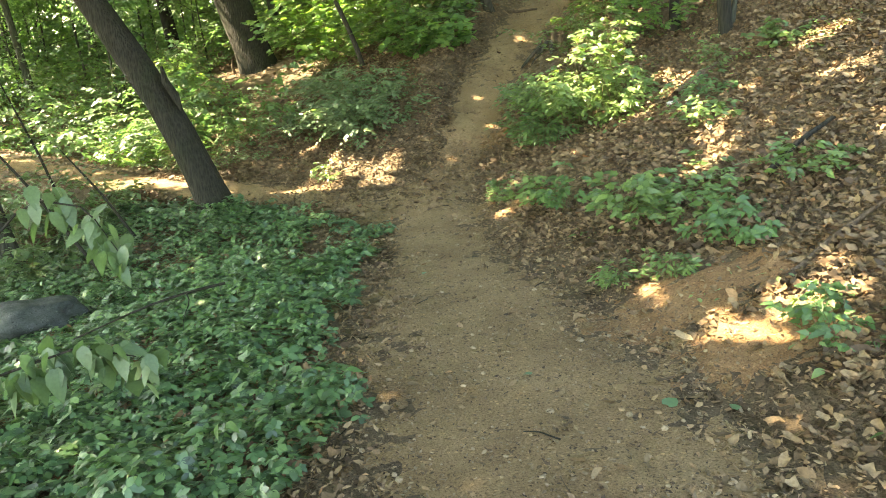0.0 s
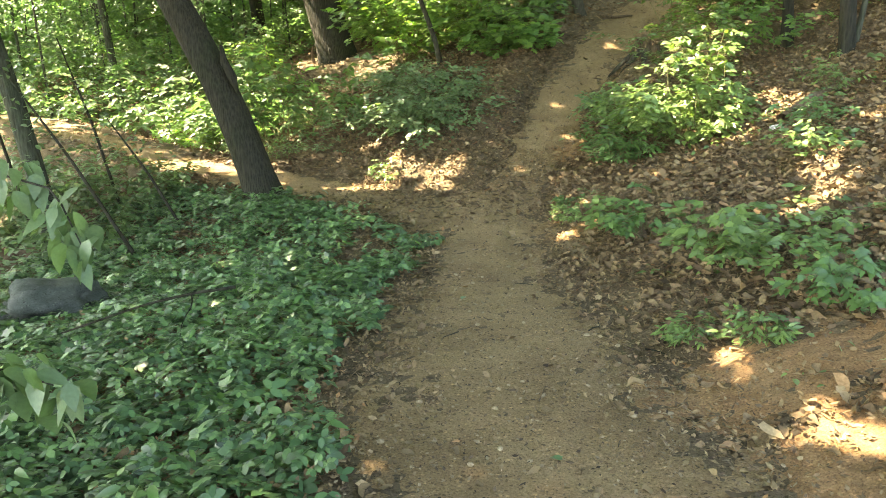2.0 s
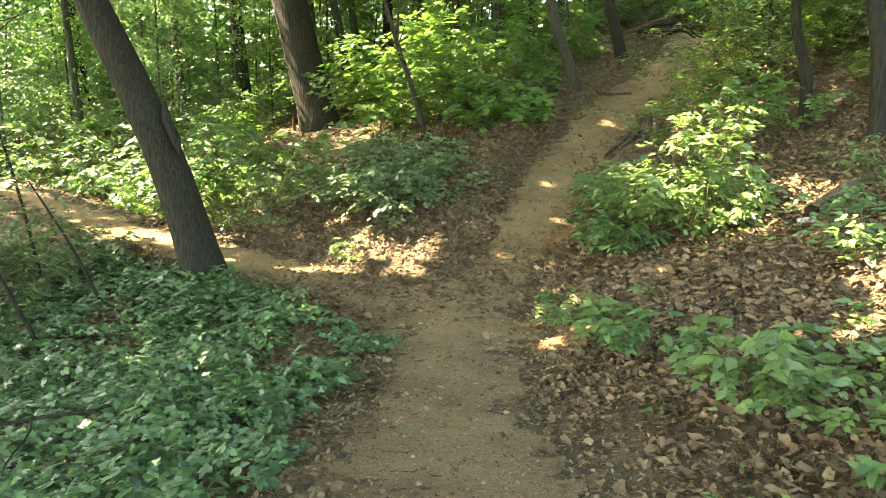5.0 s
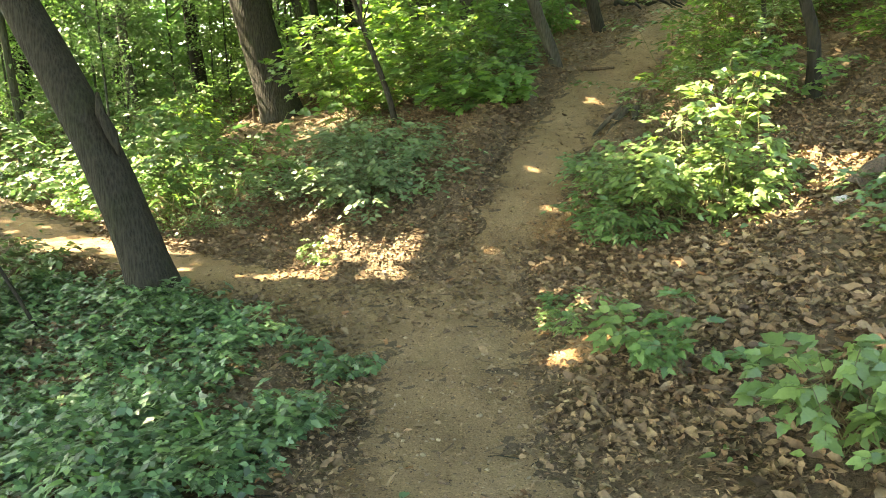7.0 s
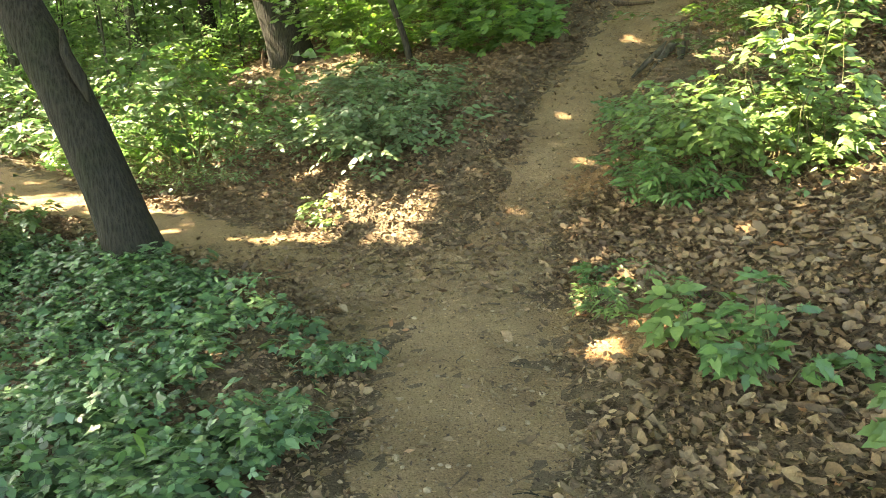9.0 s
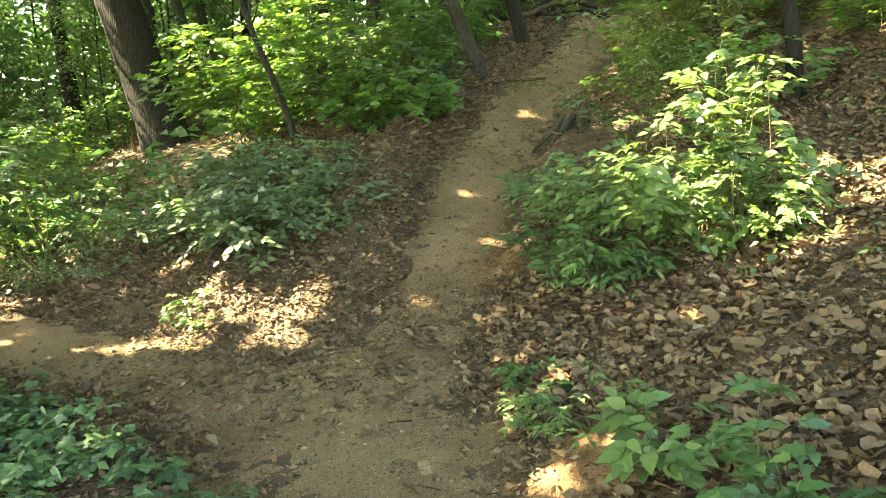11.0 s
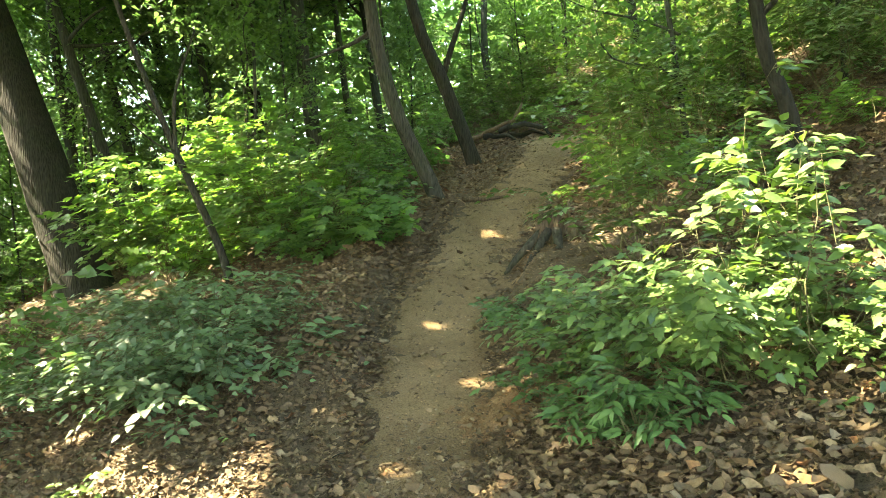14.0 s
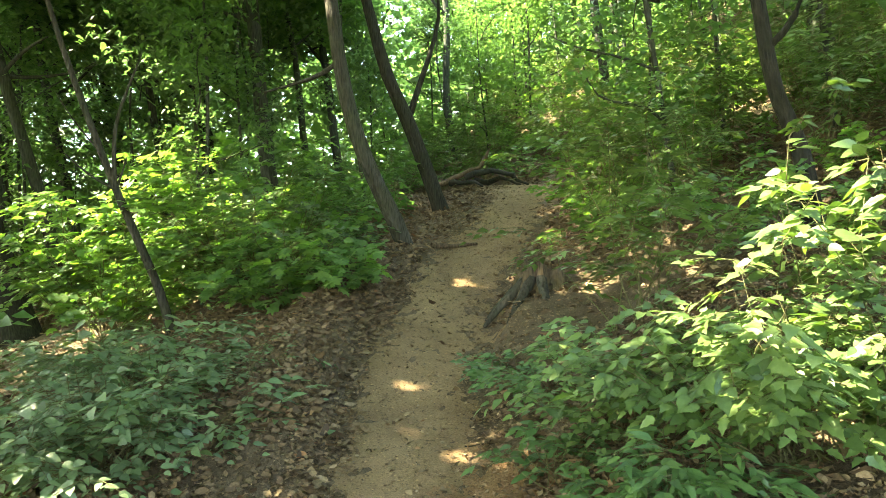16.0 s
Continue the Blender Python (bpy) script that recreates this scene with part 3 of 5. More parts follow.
# ---- shrubs ----
def shrub(name, base, radius, height, stems, per_stem, size, shape, material, label, seed, flat=0.3, squash=1.0, category="shrub", lean=(-0.3, -0.3)):
    """Stems rising from one foot; level twigs along them carry leaves in flat sprays, turned to the light."""
    k = np.random.default_rng(seed)
    root = new(name)
    pos, ax, ups, sz = [], [], [], []
    per_twig = 7
    reach = min(max(0.3 * radius, 1.2 * size[1]), 0.5)
    for i in range(stems):
        a, rr = k.uniform(0, 6.28), radius * math.sqrt(k.uniform(0.02, 1))
        top = np.array([math.cos(a) * rr, math.sin(a) * rr * squash, height * (1 - 0.55 * (rr / radius) ** 2) * k.uniform(0.55, 1.05)])
        foot = np.array([*(k.normal(0, 0.12 * radius, 2)), -0.03])
        pts = bent(foot, top, 6, 0.06, k)
        wood = [tube(pts, np.linspace(0.006, 0.002, 6) * (0.55 + height * 0.3), 4)]
        for j in range(max(1, round(per_stem / per_twig))):
            t = 1.0 if j == 0 else k.uniform(0.2, 0.98) ** 0.7
            q = np.array([np.interp(t, np.linspace(0, 1, 6), pts[:, c]) for c in range(3)])
            b = a + k.normal(0, 1.1)
            d = np.array([math.cos(b), math.sin(b), k.normal(0.12, 0.22)])
            span = reach * k.uniform(0.55, 1.15)
            u = np.linspace(0.15, 1, per_twig)
            line = q + d * (u * span)[:, None] - np.array([0, 0, 0.3 * span]) * (u ** 2)[:, None]
            wood.append(tube(np.concatenate([[q], line[[2, 4, 6]]]), np.linspace(0.0028, 0.001, 4), 3))
            side = np.array([-d[1], d[0], 0.0])
            turn = np.where(np.arange(per_twig) % 2, 1.0, -1.0)[:, None] * k.uniform(0.6, 1.1, (per_twig, 1))
            turn[-1] = k.normal(0, 0.2)
            pos.append(line + k.normal(0, 0.012, line.shape))
            ax.append(d * 0.75 + side * turn + np.stack([np.zeros(per_twig), np.zeros(per_twig), k.normal(-0.18, 0.18, per_twig)], 1))
            n0 = np.array([lean[0], lean[1], 1.0]) + k.normal(0, flat, 3) * np.array([1, 1, 0])
            ups.append(n0 + k.normal(0, 0.6 * flat, (per_twig, 3)))
            sz.append(k.uniform(*size, per_twig) * np.interp(u, [0, 0.6, 1], [0.85, 1.05, 0.8]) * k.uniform(0.8, 1.12))
        v, f = joined(wood)
        part("stem", mesh_from("stem", v, f, STEM), root)
    v, f = leaves(shape, np.concatenate(pos), np.concatenate(ax), np.concatenate(ups), np.concatenate(sz))
    part("foliage", mesh_from("foliage", v, f, material), root)
    root.location = (base[0], base[1], float(land(base[0], base[1])))
    return tagged(root, label, category)


shrub("shrub", (2.35, 10.15), 0.92, 0.98, 60, 56, (0.06, 0.115), TOOTHED, LEAF_SHRUB, "bushy bright green broad-leaved shrub on the slope beside the path", 11)
shrub("shrub", (2.58, 9.9), 0.68, 1.65, 10, 49, (0.07, 0.125), OVATE, LEAF_SHRUB, "tall sunlit green shrub with arching twigs", 12)
shrub("shrub", (1.66, 9.98), 0.4, 0.5, 30, 35, (0.06, 0.12), LANCE, LEAF_HERB, "low deep green shrub with drooping pointed leaves by the path", 13)
shrub("shrub", (2.0, 11.0), 0.7, 0.75, 30, 28, (0.06, 0.1), OVATE, LEAF_SHRUB, "loose green shrub on the bank above the path", 14)
shrub("shrub", (1.9, 11.9), 0.55, 0.4, 22, 21, (0.05, 0.09), OVATE, LEAF_HERB, "low dark green plants on the bank", 15)
shrub("shrub", (-0.9, 12.4), 1.15, 0.8, 56, 46, (0.06, 0.12), OVATE, LEAF_DARK, "low dull blue-green shrub in the shade between the paths", 16)
shrub("shrub", (-1.7, 13.1), 0.75, 0.6, 30, 35, (0.06, 0.11), OVATE, LEAF_DARK, "low dull green shrub over dry leaves", 17)
shrub("shrub", (-1.0, 13.7), 1.2, 0.8, 44, 36, (0.07, 0.13), OVATE, LEAF_DARK, "low dull green shrub on the bank", 18)
shrub("shrub", (-1.55, 14.7), 0.85, 0.65, 32, 35, (0.06, 0.11), OVATE, LEAF_DARK, "low dull green shrub at the sapling's foot", 27)
shrub("maple_shrub", (-0.35, 17.1), 1.7, 2.35, 54, 49, (0.1, 0.18), MAPLE, LEAF_MAPLE, "spreading yellow-green maple shrub with lobed leaves", 19, 0.3)
shrub("maple_shrub", (-1.9, 17.6), 1.45, 2.45, 48, 49, (0.1, 0.18), MAPLE, LEAF_MAPLE, "sunlit yellow-green maple shrub with lobed leaves", 20, 0.25)
shrub("maple_shrub", (0.3, 15.2), 0.95, 0.95, 36, 35, (0.1, 0.17), MAPLE, LEAF_MAPLE, "low maple shrub with large lobed leaves on the bank", 21, 0.25)
shrub("shrub", (0.2, 16.8), 1.4, 1.6, 40, 30, (0.08, 0.13), OVATE, LEAF_DARK, "shaded dark green shrub beside the slim trees", 22)
shrub("seedling", (1.15, 8.3), 0.35, 0.3, 14, 14, (0.05, 0.09), SLIM, LEAF_SHRUB, "small light green seedling beside bare soil", 23, category="plant")
shrub("seedling", (1.3, 7.75), 0.22, 0.25, 12, 14, (0.07, 0.12), OVATE, LEAF_SHRUB, "bright green leafy plant among dry leaves", 24, category="plant")
shrub("seedling", (1.8, 6.1), 0.4, 0.5, 18, 21, (0.07, 0.13), TOOTHED, LEAF_SHRUB, "bright green broad-leaved plant on the slope", 25, category="plant")
shrub("seedling", (2.4, 6.2), 0.4, 0.3, 14, 14, (0.06, 0.11), OVATE, LEAF_SHRUB, "green leafy plant on the leaf-strewn slope", 26, category="plant")


# ---- trees ----
def tree(name, line, radii, label, seed, bark, crown=None, sides=12, limbs=()):
    """A trunk through the points of line, limbs, and a crown given as (verts, faces, material)."""
    k = np.random.default_rng(seed)
    root = new(name)
    base = np.array(line[0], float)
    pts = np.array(line, float) - base
    t = np.linspace(0, 1, len(pts))
    tt = np.linspace(0, 1, 14)
    p = np.stack([np.interp(tt, t, pts[:, c]) for c in range(3)], 1)
    p[1:-1] = 0.25 * p[:-2] + 0.5 * p[1:-1] + 0.25 * p[2:]
    r = np.interp(tt, np.linspace(0, 1, len(radii)), radii)
    foot = p[0] - (p[1] - p[0]) / np.linalg.norm(p[1] - p[0]) * 0.25
    p, r = np.concatenate([[foot], p]), np.concatenate([[r[0] * 1.35], r])
    r[1] *= 1.12
    v, f = tube(p, r, sides, 0.07, seed)
    part("trunk", mesh_from("trunk", v, f, bark, True), root)
    for a, b, ra in limbs:
        pts = bent(np.array(a) - base, np.array(b) - base, 8, 0.05, k)
        v, f = tube(pts, np.linspace(ra, ra * 0.35, 8), 7, 0.06, seed)
        part("limb", mesh_from("limb", v, f, bark, True), root)
    if crown:
        v, f, m = crown
        part("crown", mesh_from("crown", v - base, f, m), root)
    root.location = base
    return tagged(root, label, "tree")


# sunlit spots on the floor and the shrubs: middle and half sizes of the gaps cut for them in the roof of leaves
GAPS = [(-0.6, 10.6, 0.46, 0.28), (-1.45, 11.05, 0.5, 0.25), (-0.45, 10.95, 0.5, 0.18), (-1.1, 11.35, 0.5, 0.15), (-1.97, 10.87, 0.4, 0.14),
        (-4.7, 12.4, 0.8, 0.35), (-3.7, 12.0, 0.4, 0.16), (1.1, 12.95, 0.26, 0.1), (1.05, 8.1, 0.3, 0.25), (1.42, 14.3, 0.25, 0.07), (2.1, 15.4, 0.3, 0.08), (2.4, 15.05, 0.22, 0.1), (1.24, 11.6, 0.22, 0.1), (3.48, 10.4, 0.35, 0.3),
        (3.0, 13.5, 0.4, 0.17), (-3.6, 12.45, 0.45, 0.22), (-4.1, 12.8, 0.5, 0.2), (-2.9, 13.55, 0.4, 0.22), (-1.85, 12.3, 0.25, 0.12), (-1.25, 11.65, 0.35, 0.12), (-2.9, 14.4, 0.4, 0.2), (-4.8, 15.9, 0.7, 0.4), (1.6, 3.7, 0.36, 0.2), (2.15, 3.65, 0.36, 0.22), (1.5, 4.6, 0.4, 0.16), (2.65, 6.6, 0.36, 0.25), (2.95, 7.45, 0.4, 0.3), (3.1, 8.5, 0.3, 0.13),
        (2.2, 9.8, 0.75, 0.6), (4.1, 7.1, 0.5, 0.2), (3.65, 8.1, 0.3, 0.2), (3.6, 9.8, 0.45, 0.35), (4.6, 8.5, 0.6, 0.3), (-1.2, 17.2, 2.3, 0.95), (-8.5, 18.0, 3.2, 2.4), (-5.6, 15.2, 1.7, 1.2), (-6.5, 20.5, 2.2, 1.5), (-3.0, 19.0, 0.8, 0.7), (0.0, 20.0, 0.9, 0.7)]


def in_gap(p):
    """Whether sunlight that passes p falls on one of the sunlit spots."""
    u = np.array(TO_SUN)
    hit = np.zeros(len(p), bool)
    for gx0, gy0, a, b in GAPS:
        # the wide openings light the tops of shrubs, the small ones the ground
        gz0 = float(land(gx0, gy0)) + (1.05 if a * b > 0.3 else 0.05)
        s = (p[:, 2] - gz0) / u[2]
        q = p - s[:, None] * u
        hit |= ((q[:, 0] - gx0) / (a + 0.07)) ** 2 + ((q[:, 1] - gy0) / (b + 0.1)) ** 2 < 1
    return hit


# the roof of leaves, mostly out of view: one wide crown for each tall tree, added thick enough to shade the floor
CANOPY_FEET = [(-2.96, 10.44), (-4.3, 20.8), (-9.5, 9.0), (-12.0, 15.5), (-7.5, 25.0), (-6.5, 3.0), (-13.0, 4.0), (-11.5, 23.0), (-1.0, 27.0), (-16.5, 10.0), (-4.0, 31.0), (-15.0, 29.0)]
n = 138000
cx, cy = rng.uniform(-19.5, 3.0, n), rng.uniform(-8.0, 32.0, n)
cz = 8.6 + 1.6 * vnoise(cx * 0.25, cy * 0.25, 51) + rng.normal(0, 0.8, n)
cp = np.stack([cx, cy, cz + land(cx, cy) * 0.4 + 0.3], 1)
floor_pt = cp - ((cp[:, 2] - 0.5) / TO_SUN.z)[:, None] * np.array(TO_SUN)
core = ((floor_pt[:, 0] > -5.0) & (floor_pt[:, 1] < 17.5)) | ((floor_pt[:, 0] > -9.5) & (floor_pt[:, 1] < 14.5)) | ((floor_pt[:, 0] > 2.0) & (floor_pt[:, 1] > 16) & (floor_pt[:, 1] < 29))
core |= (floor_pt[:, 0] > 0.5) & (floor_pt[:, 1] < 26) & (rng.uniform(0, 1, n) < 0.4)
# leaves thinned to brighten the floor round the fork, and deeper in the wood
fx, fy = floor_pt[:, 0], floor_pt[:, 1]
core |= (fx > -2) & (fy > 20) & (rng.uniform(0, 1, n) < 0.6)
thin = (fx < 0.8) & (fy > 5) & (fy < 9.8)
core &= ~thin | (rng.uniform(0, 1, n) < 0.7)
thin = (fx < -0.9) & (fy > 10.8) | (fx > 3.4) & (fy > 11) & (fy < 20)
core &= ~thin | (rng.uniform(0, 1, n) < np.where(fy > 15.5, 0.32, 0.55))
keep = ~in_gap(cp) & (core | (rng.uniform(0, 1, n) < np.where(floor_pt[:, 1] > 21, 0.2, 0.05) + 0.2 * vnoise(cx * 0.5, cy * 0.5, 53)))
cp = cp[keep]
# extra leaves close the chinks that would let sun flecks onto the trodden path
def flat(q):
    """Where sunlight through q meets the level z = 0."""
    return q[:, :2] - (q[:, 2] / TO_SUN.z)[:, None] * np.array(TO_SUN)[:2]


hx, hy = np.meshgrid(np.arange(-1.2, 4.5, 0.1), np.arange(2.0, 18.0, 0.1), indexing="ij")
hx, hy = hx.ravel(), hy.ravel()
on_path = (trail_mask(hx, hy) > -0.2) & (hx > soft_interp(hy, C_Y, C_X) - 0.9)
hp = np.stack([hx, hy, land(hx, hy)], 1)[on_path]
cover_xy, hole_xy = flat(cp), flat(hp)
near = np.array([np.min(np.sum((cover_xy - q) ** 2, 1)) for q in hole_xy])
hp = hp[near > 0.05 ** 2] + np.array(TO_SUN) * (9.4 / TO_SUN.z) - np.array((0.15, 0, 0))
cp = np.concatenate([cp, hp[~in_gap(hp)]])
owner = np.argmin(np.stack([np.hypot(cp[:, 0] - a + 3, cp[:, 1] - b) for a, b in CANOPY_FEET]), 0)


def canopy_crown(i):
    p = cp[owner == i]
    axis, up = random_axes(len(p), rng, 0.2, 0.5)
    back = p[:, 1] > 17.5
    size = rng.uniform(0.32, 0.48, len(p))
    v, f = joined([leaves(shape, p[m], axis[m], up[m], size[m] * grow) for shape, m, grow in ((DIAMOND, ~back, 1.0), (SPRAY, back, 1.25))])
    return v, f, LEAF_TREE


def up_limbs(top, i, n=5):
    p = cp[owner == i]
    k = np.random.default_rng(900 + i)
    if not len(p):
        return []
    return [(top, p[k.integers(len(p))], 0.07) for _ in range(n)]


leaning = [(-2.96, 10.44, -0.52), (-3.18, 10.5, 0.2), (-3.6, 10.62, 1.22), (-4.01, 10.75, 1.95), (-4.41, 10.9, 2.6), (-5.6, 11.3, 5.0), (-6.6, 11.7, 8.2)]
lean_tree = tree("tree", leaning, [0.245, 0.212, 0.202, 0.18, 0.155, 0.1], "dark leaning trunk rising from green plants by the fork", 61, BARK, canopy_crown(0), 14, up_limbs(leaning[-2], 0))
v, f = tube(np.array([(-3.4, 10.5, 1.5), (-3.37, 10.47, 1.3), (-3.27, 10.46, 1.1), (-3.22, 10.46, 0.9)]) - np.array(leaning[0]), [0.02, 0.055, 0.06, 0.02], 9, 0.2, 611)
part("knot", mesh_from("knot", v, f, BARK, True), lean_tree.children[0], "swollen dark knot on the trunk")
big = [(-4.05, 20.5, float(land(-4.05, 20.5)) - 0.05), (-4.75, 20.6, 3.5), (-5.5, 20.9, 6.0), (-6.3, 20.9, 9.5)]
tree("tree", big, [0.48, 0.42, 0.36, 0.2], "thick dark upright trunk behind the maple shrubs", 62, BARK, canopy_crown(1), 14, up_limbs(big[-2], 1))
for i in range(2, len(CANOPY_FEET)):
    fx, fy = CANOPY_FEET[i]
    fz = float(land(fx, fy))
    k = np.random.default_rng(70 + i)
    line = [(fx, fy, fz), (fx - 0.4 + k.normal(0, 0.2), fy + k.normal(0, 0.2), fz + 4), (fx - 1.0 + k.normal(0, 0.3), fy + k.normal(0, 0.3), fz + 9.0)]
    tree("tree", line, [k.uniform(0.16, 0.26), 0.15, 0.08], "tall dark-barked forest tree with a wide green crown added for shade", 70 + i, BARK, canopy_crown(i), 10, up_limbs(line[1], i, 4))

# slim trees along the main path
slim = [(1.8, 16.3, 1.6), (1.62, 16.3, 2.2), (1.35, 16.3, 2.8), (1.16, 16.3, 3.4), (1.05, 16.3, 4.1), (0.98, 16.3, 5.0), (0.8, 16.4, 8.0)]
tree("tree", slim, [0.12, 0.105, 0.1, 0.09, 0.05], "slim grey-brown trunk leaning beside the path", 81, BARK_PALE, limbs=[((1.04, 16.3, 4.2), (0.1, 16.3, 3.8), 0.035)])
slim = [(2.95, 19.3, 2.6), (2.5, 19.3, 4.1), (2.1, 19.3, 5.1), (1.5, 19.5, 8.5)]
tree("tree", slim, [0.13, 0.115, 0.1, 0.06], "slim forked dark trunk leaning beside the path", 82, BARK, limbs=[((2.46, 19.3, 4.2), (3.1, 19.3, 6.6), 0.06)])
sap = [(-1.04, 16.1, float(land(-1.04, 16.1)) - 0.03), (-1.14, 16.0, 1.45), (-1.52, 15.7, 2.56), (-1.96, 15.6, 4.0), (-2.35, 15.5, 5.6)]
tree("sapling", sap, [0.055, 0.048, 0.04, 0.03, 0.015], "thin bare sapling with a fork and broken twigs", 83, BARK_PALE, sides=8,
     limbs=[((-1.52, 15.7, 2.56), (-1.2, 15.7, 4.05), 0.027), ((-1.52, 15.7, 2.56), (-2.0, 15.65, 2.95), 0.018), ((-1.52, 15.7, 2.54), (-1.39, 15.7, 2.9), 0.016), ((-1.6, 15.68, 2.9), (-2.05, 15.6, 3.6), 0.012)])
tree("tree", [(4.2, 12.1, 1.5), (4.16, 12.1, 2.1), (3.95, 12.1, 2.6), (3.9, 12.1, 3.3), (3.6, 12.2, 7.0)], [0.082, 0.068, 0.06, 0.055, 0.03],
     "slim dark curved trunk on the slope above the path", 84, BARK, limbs=[((3.92, 12.1, 2.9), (4.7, 11.8, 4.2), 0.03)])
tree("tree", [(4.45, 10.7, 1.25), (4.35, 10.7, 2.25), (4.19, 10.7, 2.8), (3.8, 10.8, 6.5)], [0.1, 0.09, 0.08, 0.04], "dark rough trunk on the upper slope", 85, BARK)

# thin trunks deeper in the wood: foot, lean per metre, radius at the foot
for i, (fx, fy, lean_x, r) in enumerate([(-5.0, 24.0, -0.06, 0.13), (-3.6, 22.0, -0.16, 0.13), (-3.8, 24.5, -0.12, 0.13), (-1.35, 28.0, -0.03, 0.15), (0.25, 22.0, -0.05, 0.17),
                                         (-2.3, 26.0, -0.05, 0.12), (1.2, 26.0, -0.04, 0.1), (2.3, 28.5, -0.1, 0.14), (-5.6, 9.8, -0.16, 0.13), (-7.6, 21.0, -0.1, 0.12),
                                         (-9.3, 19.0, -0.08, 0.1), (-6.2, 27.0, 0.02, 0.14), (-10.5, 26.0, -0.05, 0.16), (7.6, 15.5, -0.12, 0.13), (6.6, 20.0, -0.05, 0.1),
                                         (8.6, 23.0, -0.08, 0.14), (5.8, 29.0, -0.02, 0.12), (9.5, 12.0, -0.1, 0.14)]):
    k = np.random.default_rng(300 + i)
    fz = float(land(fx, fy)) - 0.05
    line = [(fx, fy, fz), (fx + 2 * lean_x + k.normal(0, 0.06), fy, fz + 2), (fx + 4.5 * lean_x + k.normal(0, 0.12), fy + k.normal(0, 0.1), fz + 4.5), (fx + 9 * lean_x + k.normal(0, 0.3), fy, fz + 9)]
    lim = [(line[2], (line[2][0] + k.choice([-1, 1]) * k.uniform(0.8, 1.8), fy + k.normal(0, 0.4), line[2][2] + k.uniform(0.3, 1.6)), r * 0.35) for _ in range(2)]
    tree("tree", line, [r, r * 0.88, r * 0.75, r * 0.4], "tall slim trunk in the shaded wood, haze painted into its grey", 320 + i, BARK_HAZE, sides=9, limbs=lim)

# thin saplings over the green cover
for i, (a, b) in enumerate([((-4.2, 9.0, -0.75), (-5.6, 9.3, 1.3)), ((-4.0, 10.0, -0.75), (-4.9, 10.2, 0.6)), ((-5.2, 10.8, -0.8), (-5.9, 11.0, 1.6)), ((-5.9, 9.8, -0.9), (-6.6, 9.9, 2.2))]):
    m = [(a[c] * 0.5 + b[c] * 0.5) + (0.05 if c == 0 else 0) for c in range(3)]
    k = np.random.default_rng(350 + i)
    p = np.array(m) * 0.4 + np.array(b) * 0.6 + k.normal(0, 0.45, (260, 3))
    ax, ups = random_axes(260, k)
    v, f = leaves(OVAL, p, ax, ups, k.uniform(0.06, 0.11, 260))
    tree("sapling", [a, tuple(m), b], [0.022, 0.018, 0.008], "thin dark sapling over the green cover", 350 + i, BARK, (v, f, LEAF_DARK), 6)


# ---- undergrowth and trees of the deeper wood ----
def wood_tree(seed, height, low, spread, count, material, size):
    k = np.random.default_rng(seed)
    h = k.uniform(0, 1, count)
    a = k.uniform(0, 6.28, count)
    # boughs: leaves gather in flat sprays
    boughs = 26
    bh, ba, br = k.uniform(low, height, boughs), k.uniform(0, 6.28, boughs), spread * k.uniform(0.35, 1.0, boughs)
    bi = k.integers(0, boughs, count)
    s = k.uniform(0.15, 1.0, count)
    rad = br[bi] * s
    p = np.stack([np.cos(ba[bi]) * rad, np.sin(ba[bi]) * rad, bh[bi] + 0.25 * rad], 1)
    p += np.stack([k.normal(0, 0.28, count), k.normal(0, 0.28, count), k.normal(0, 0.12, count)], 1)
    ax, ups = random_axes(count, k, 0.2, 0.35)
    v, f = leaves(SIMPLE, p, ax, ups, k.uniform(*size, count))
    lim = [((0, 0, bh[i] * 0.9), (math.cos(ba[i]) * br[i], math.sin(ba[i]) * br[i], bh[i] + 0.25 * br[i]), 0.018) for i in range(7)]
    return tree("understory_tree", [(0, 0, 0), (k.normal(0, 0.1), k.normal(0, 0.1), height * 0.5), (k.normal(0, 0.25), k.normal(0, 0.25), height)], [0.035, 0.028, 0.01],
                "young understory tree with layered green leaf sprays", seed, BARK_HAZE, (v, f, material), 7, lim)


def spread_copies(proto, places, label="", scale=(0.8, 1.25), group="undergrowth"):
    tagged(proto, group=group)
    k = np.random.default_rng(len(places) * 7 + 1)
    for i, (px, py) in enumerate(places):
        s = k.uniform(*scale)
        m = pose(px, py, float(land(px, py)) - 0.03, 0, 0, k.uniform(0, 360)) @ Matrix.Diagonal((s, s, s * k.uniform(0.9, 1.15), 1))
        if i == 0:
            proto.matrix_basis = m
        else:
            copy_thing(proto, m)


def jittered(x0, x1, y0, y1, step, seed, keep):
    k = np.random.default_rng(seed)
    pts = [(x + k.uniform(-0.45, 0.45) * step, y + k.uniform(-0.45, 0.45) * step) for x in np.arange(x0, x1, step) for y in np.arange(y0, y1, step)]
    return [p for p in pts if keep(*p)]


def clear_of_paths(x, y, gap):
    xc = float(np.interp(y, C_Y, C_X))
    w = float(np.interp(y, C_Y, C_W))
    d, _ = side_trail(np.array(x), np.array(y))
    if y > 14.5 and abs(x - (0.2 - 4.6 * (y - 6.0) / 15.0)) < 1.3 and y < 21.5:
        return False        # the thick trunk stands free
    return abs(x - xc) > w + gap and float(d) > 0.7 + gap


POINT = fan([(0, 0, 0), (0.38, -0.23, 0.05), (1, 0, -0.14), (0.38, 0.23, 0.05)])
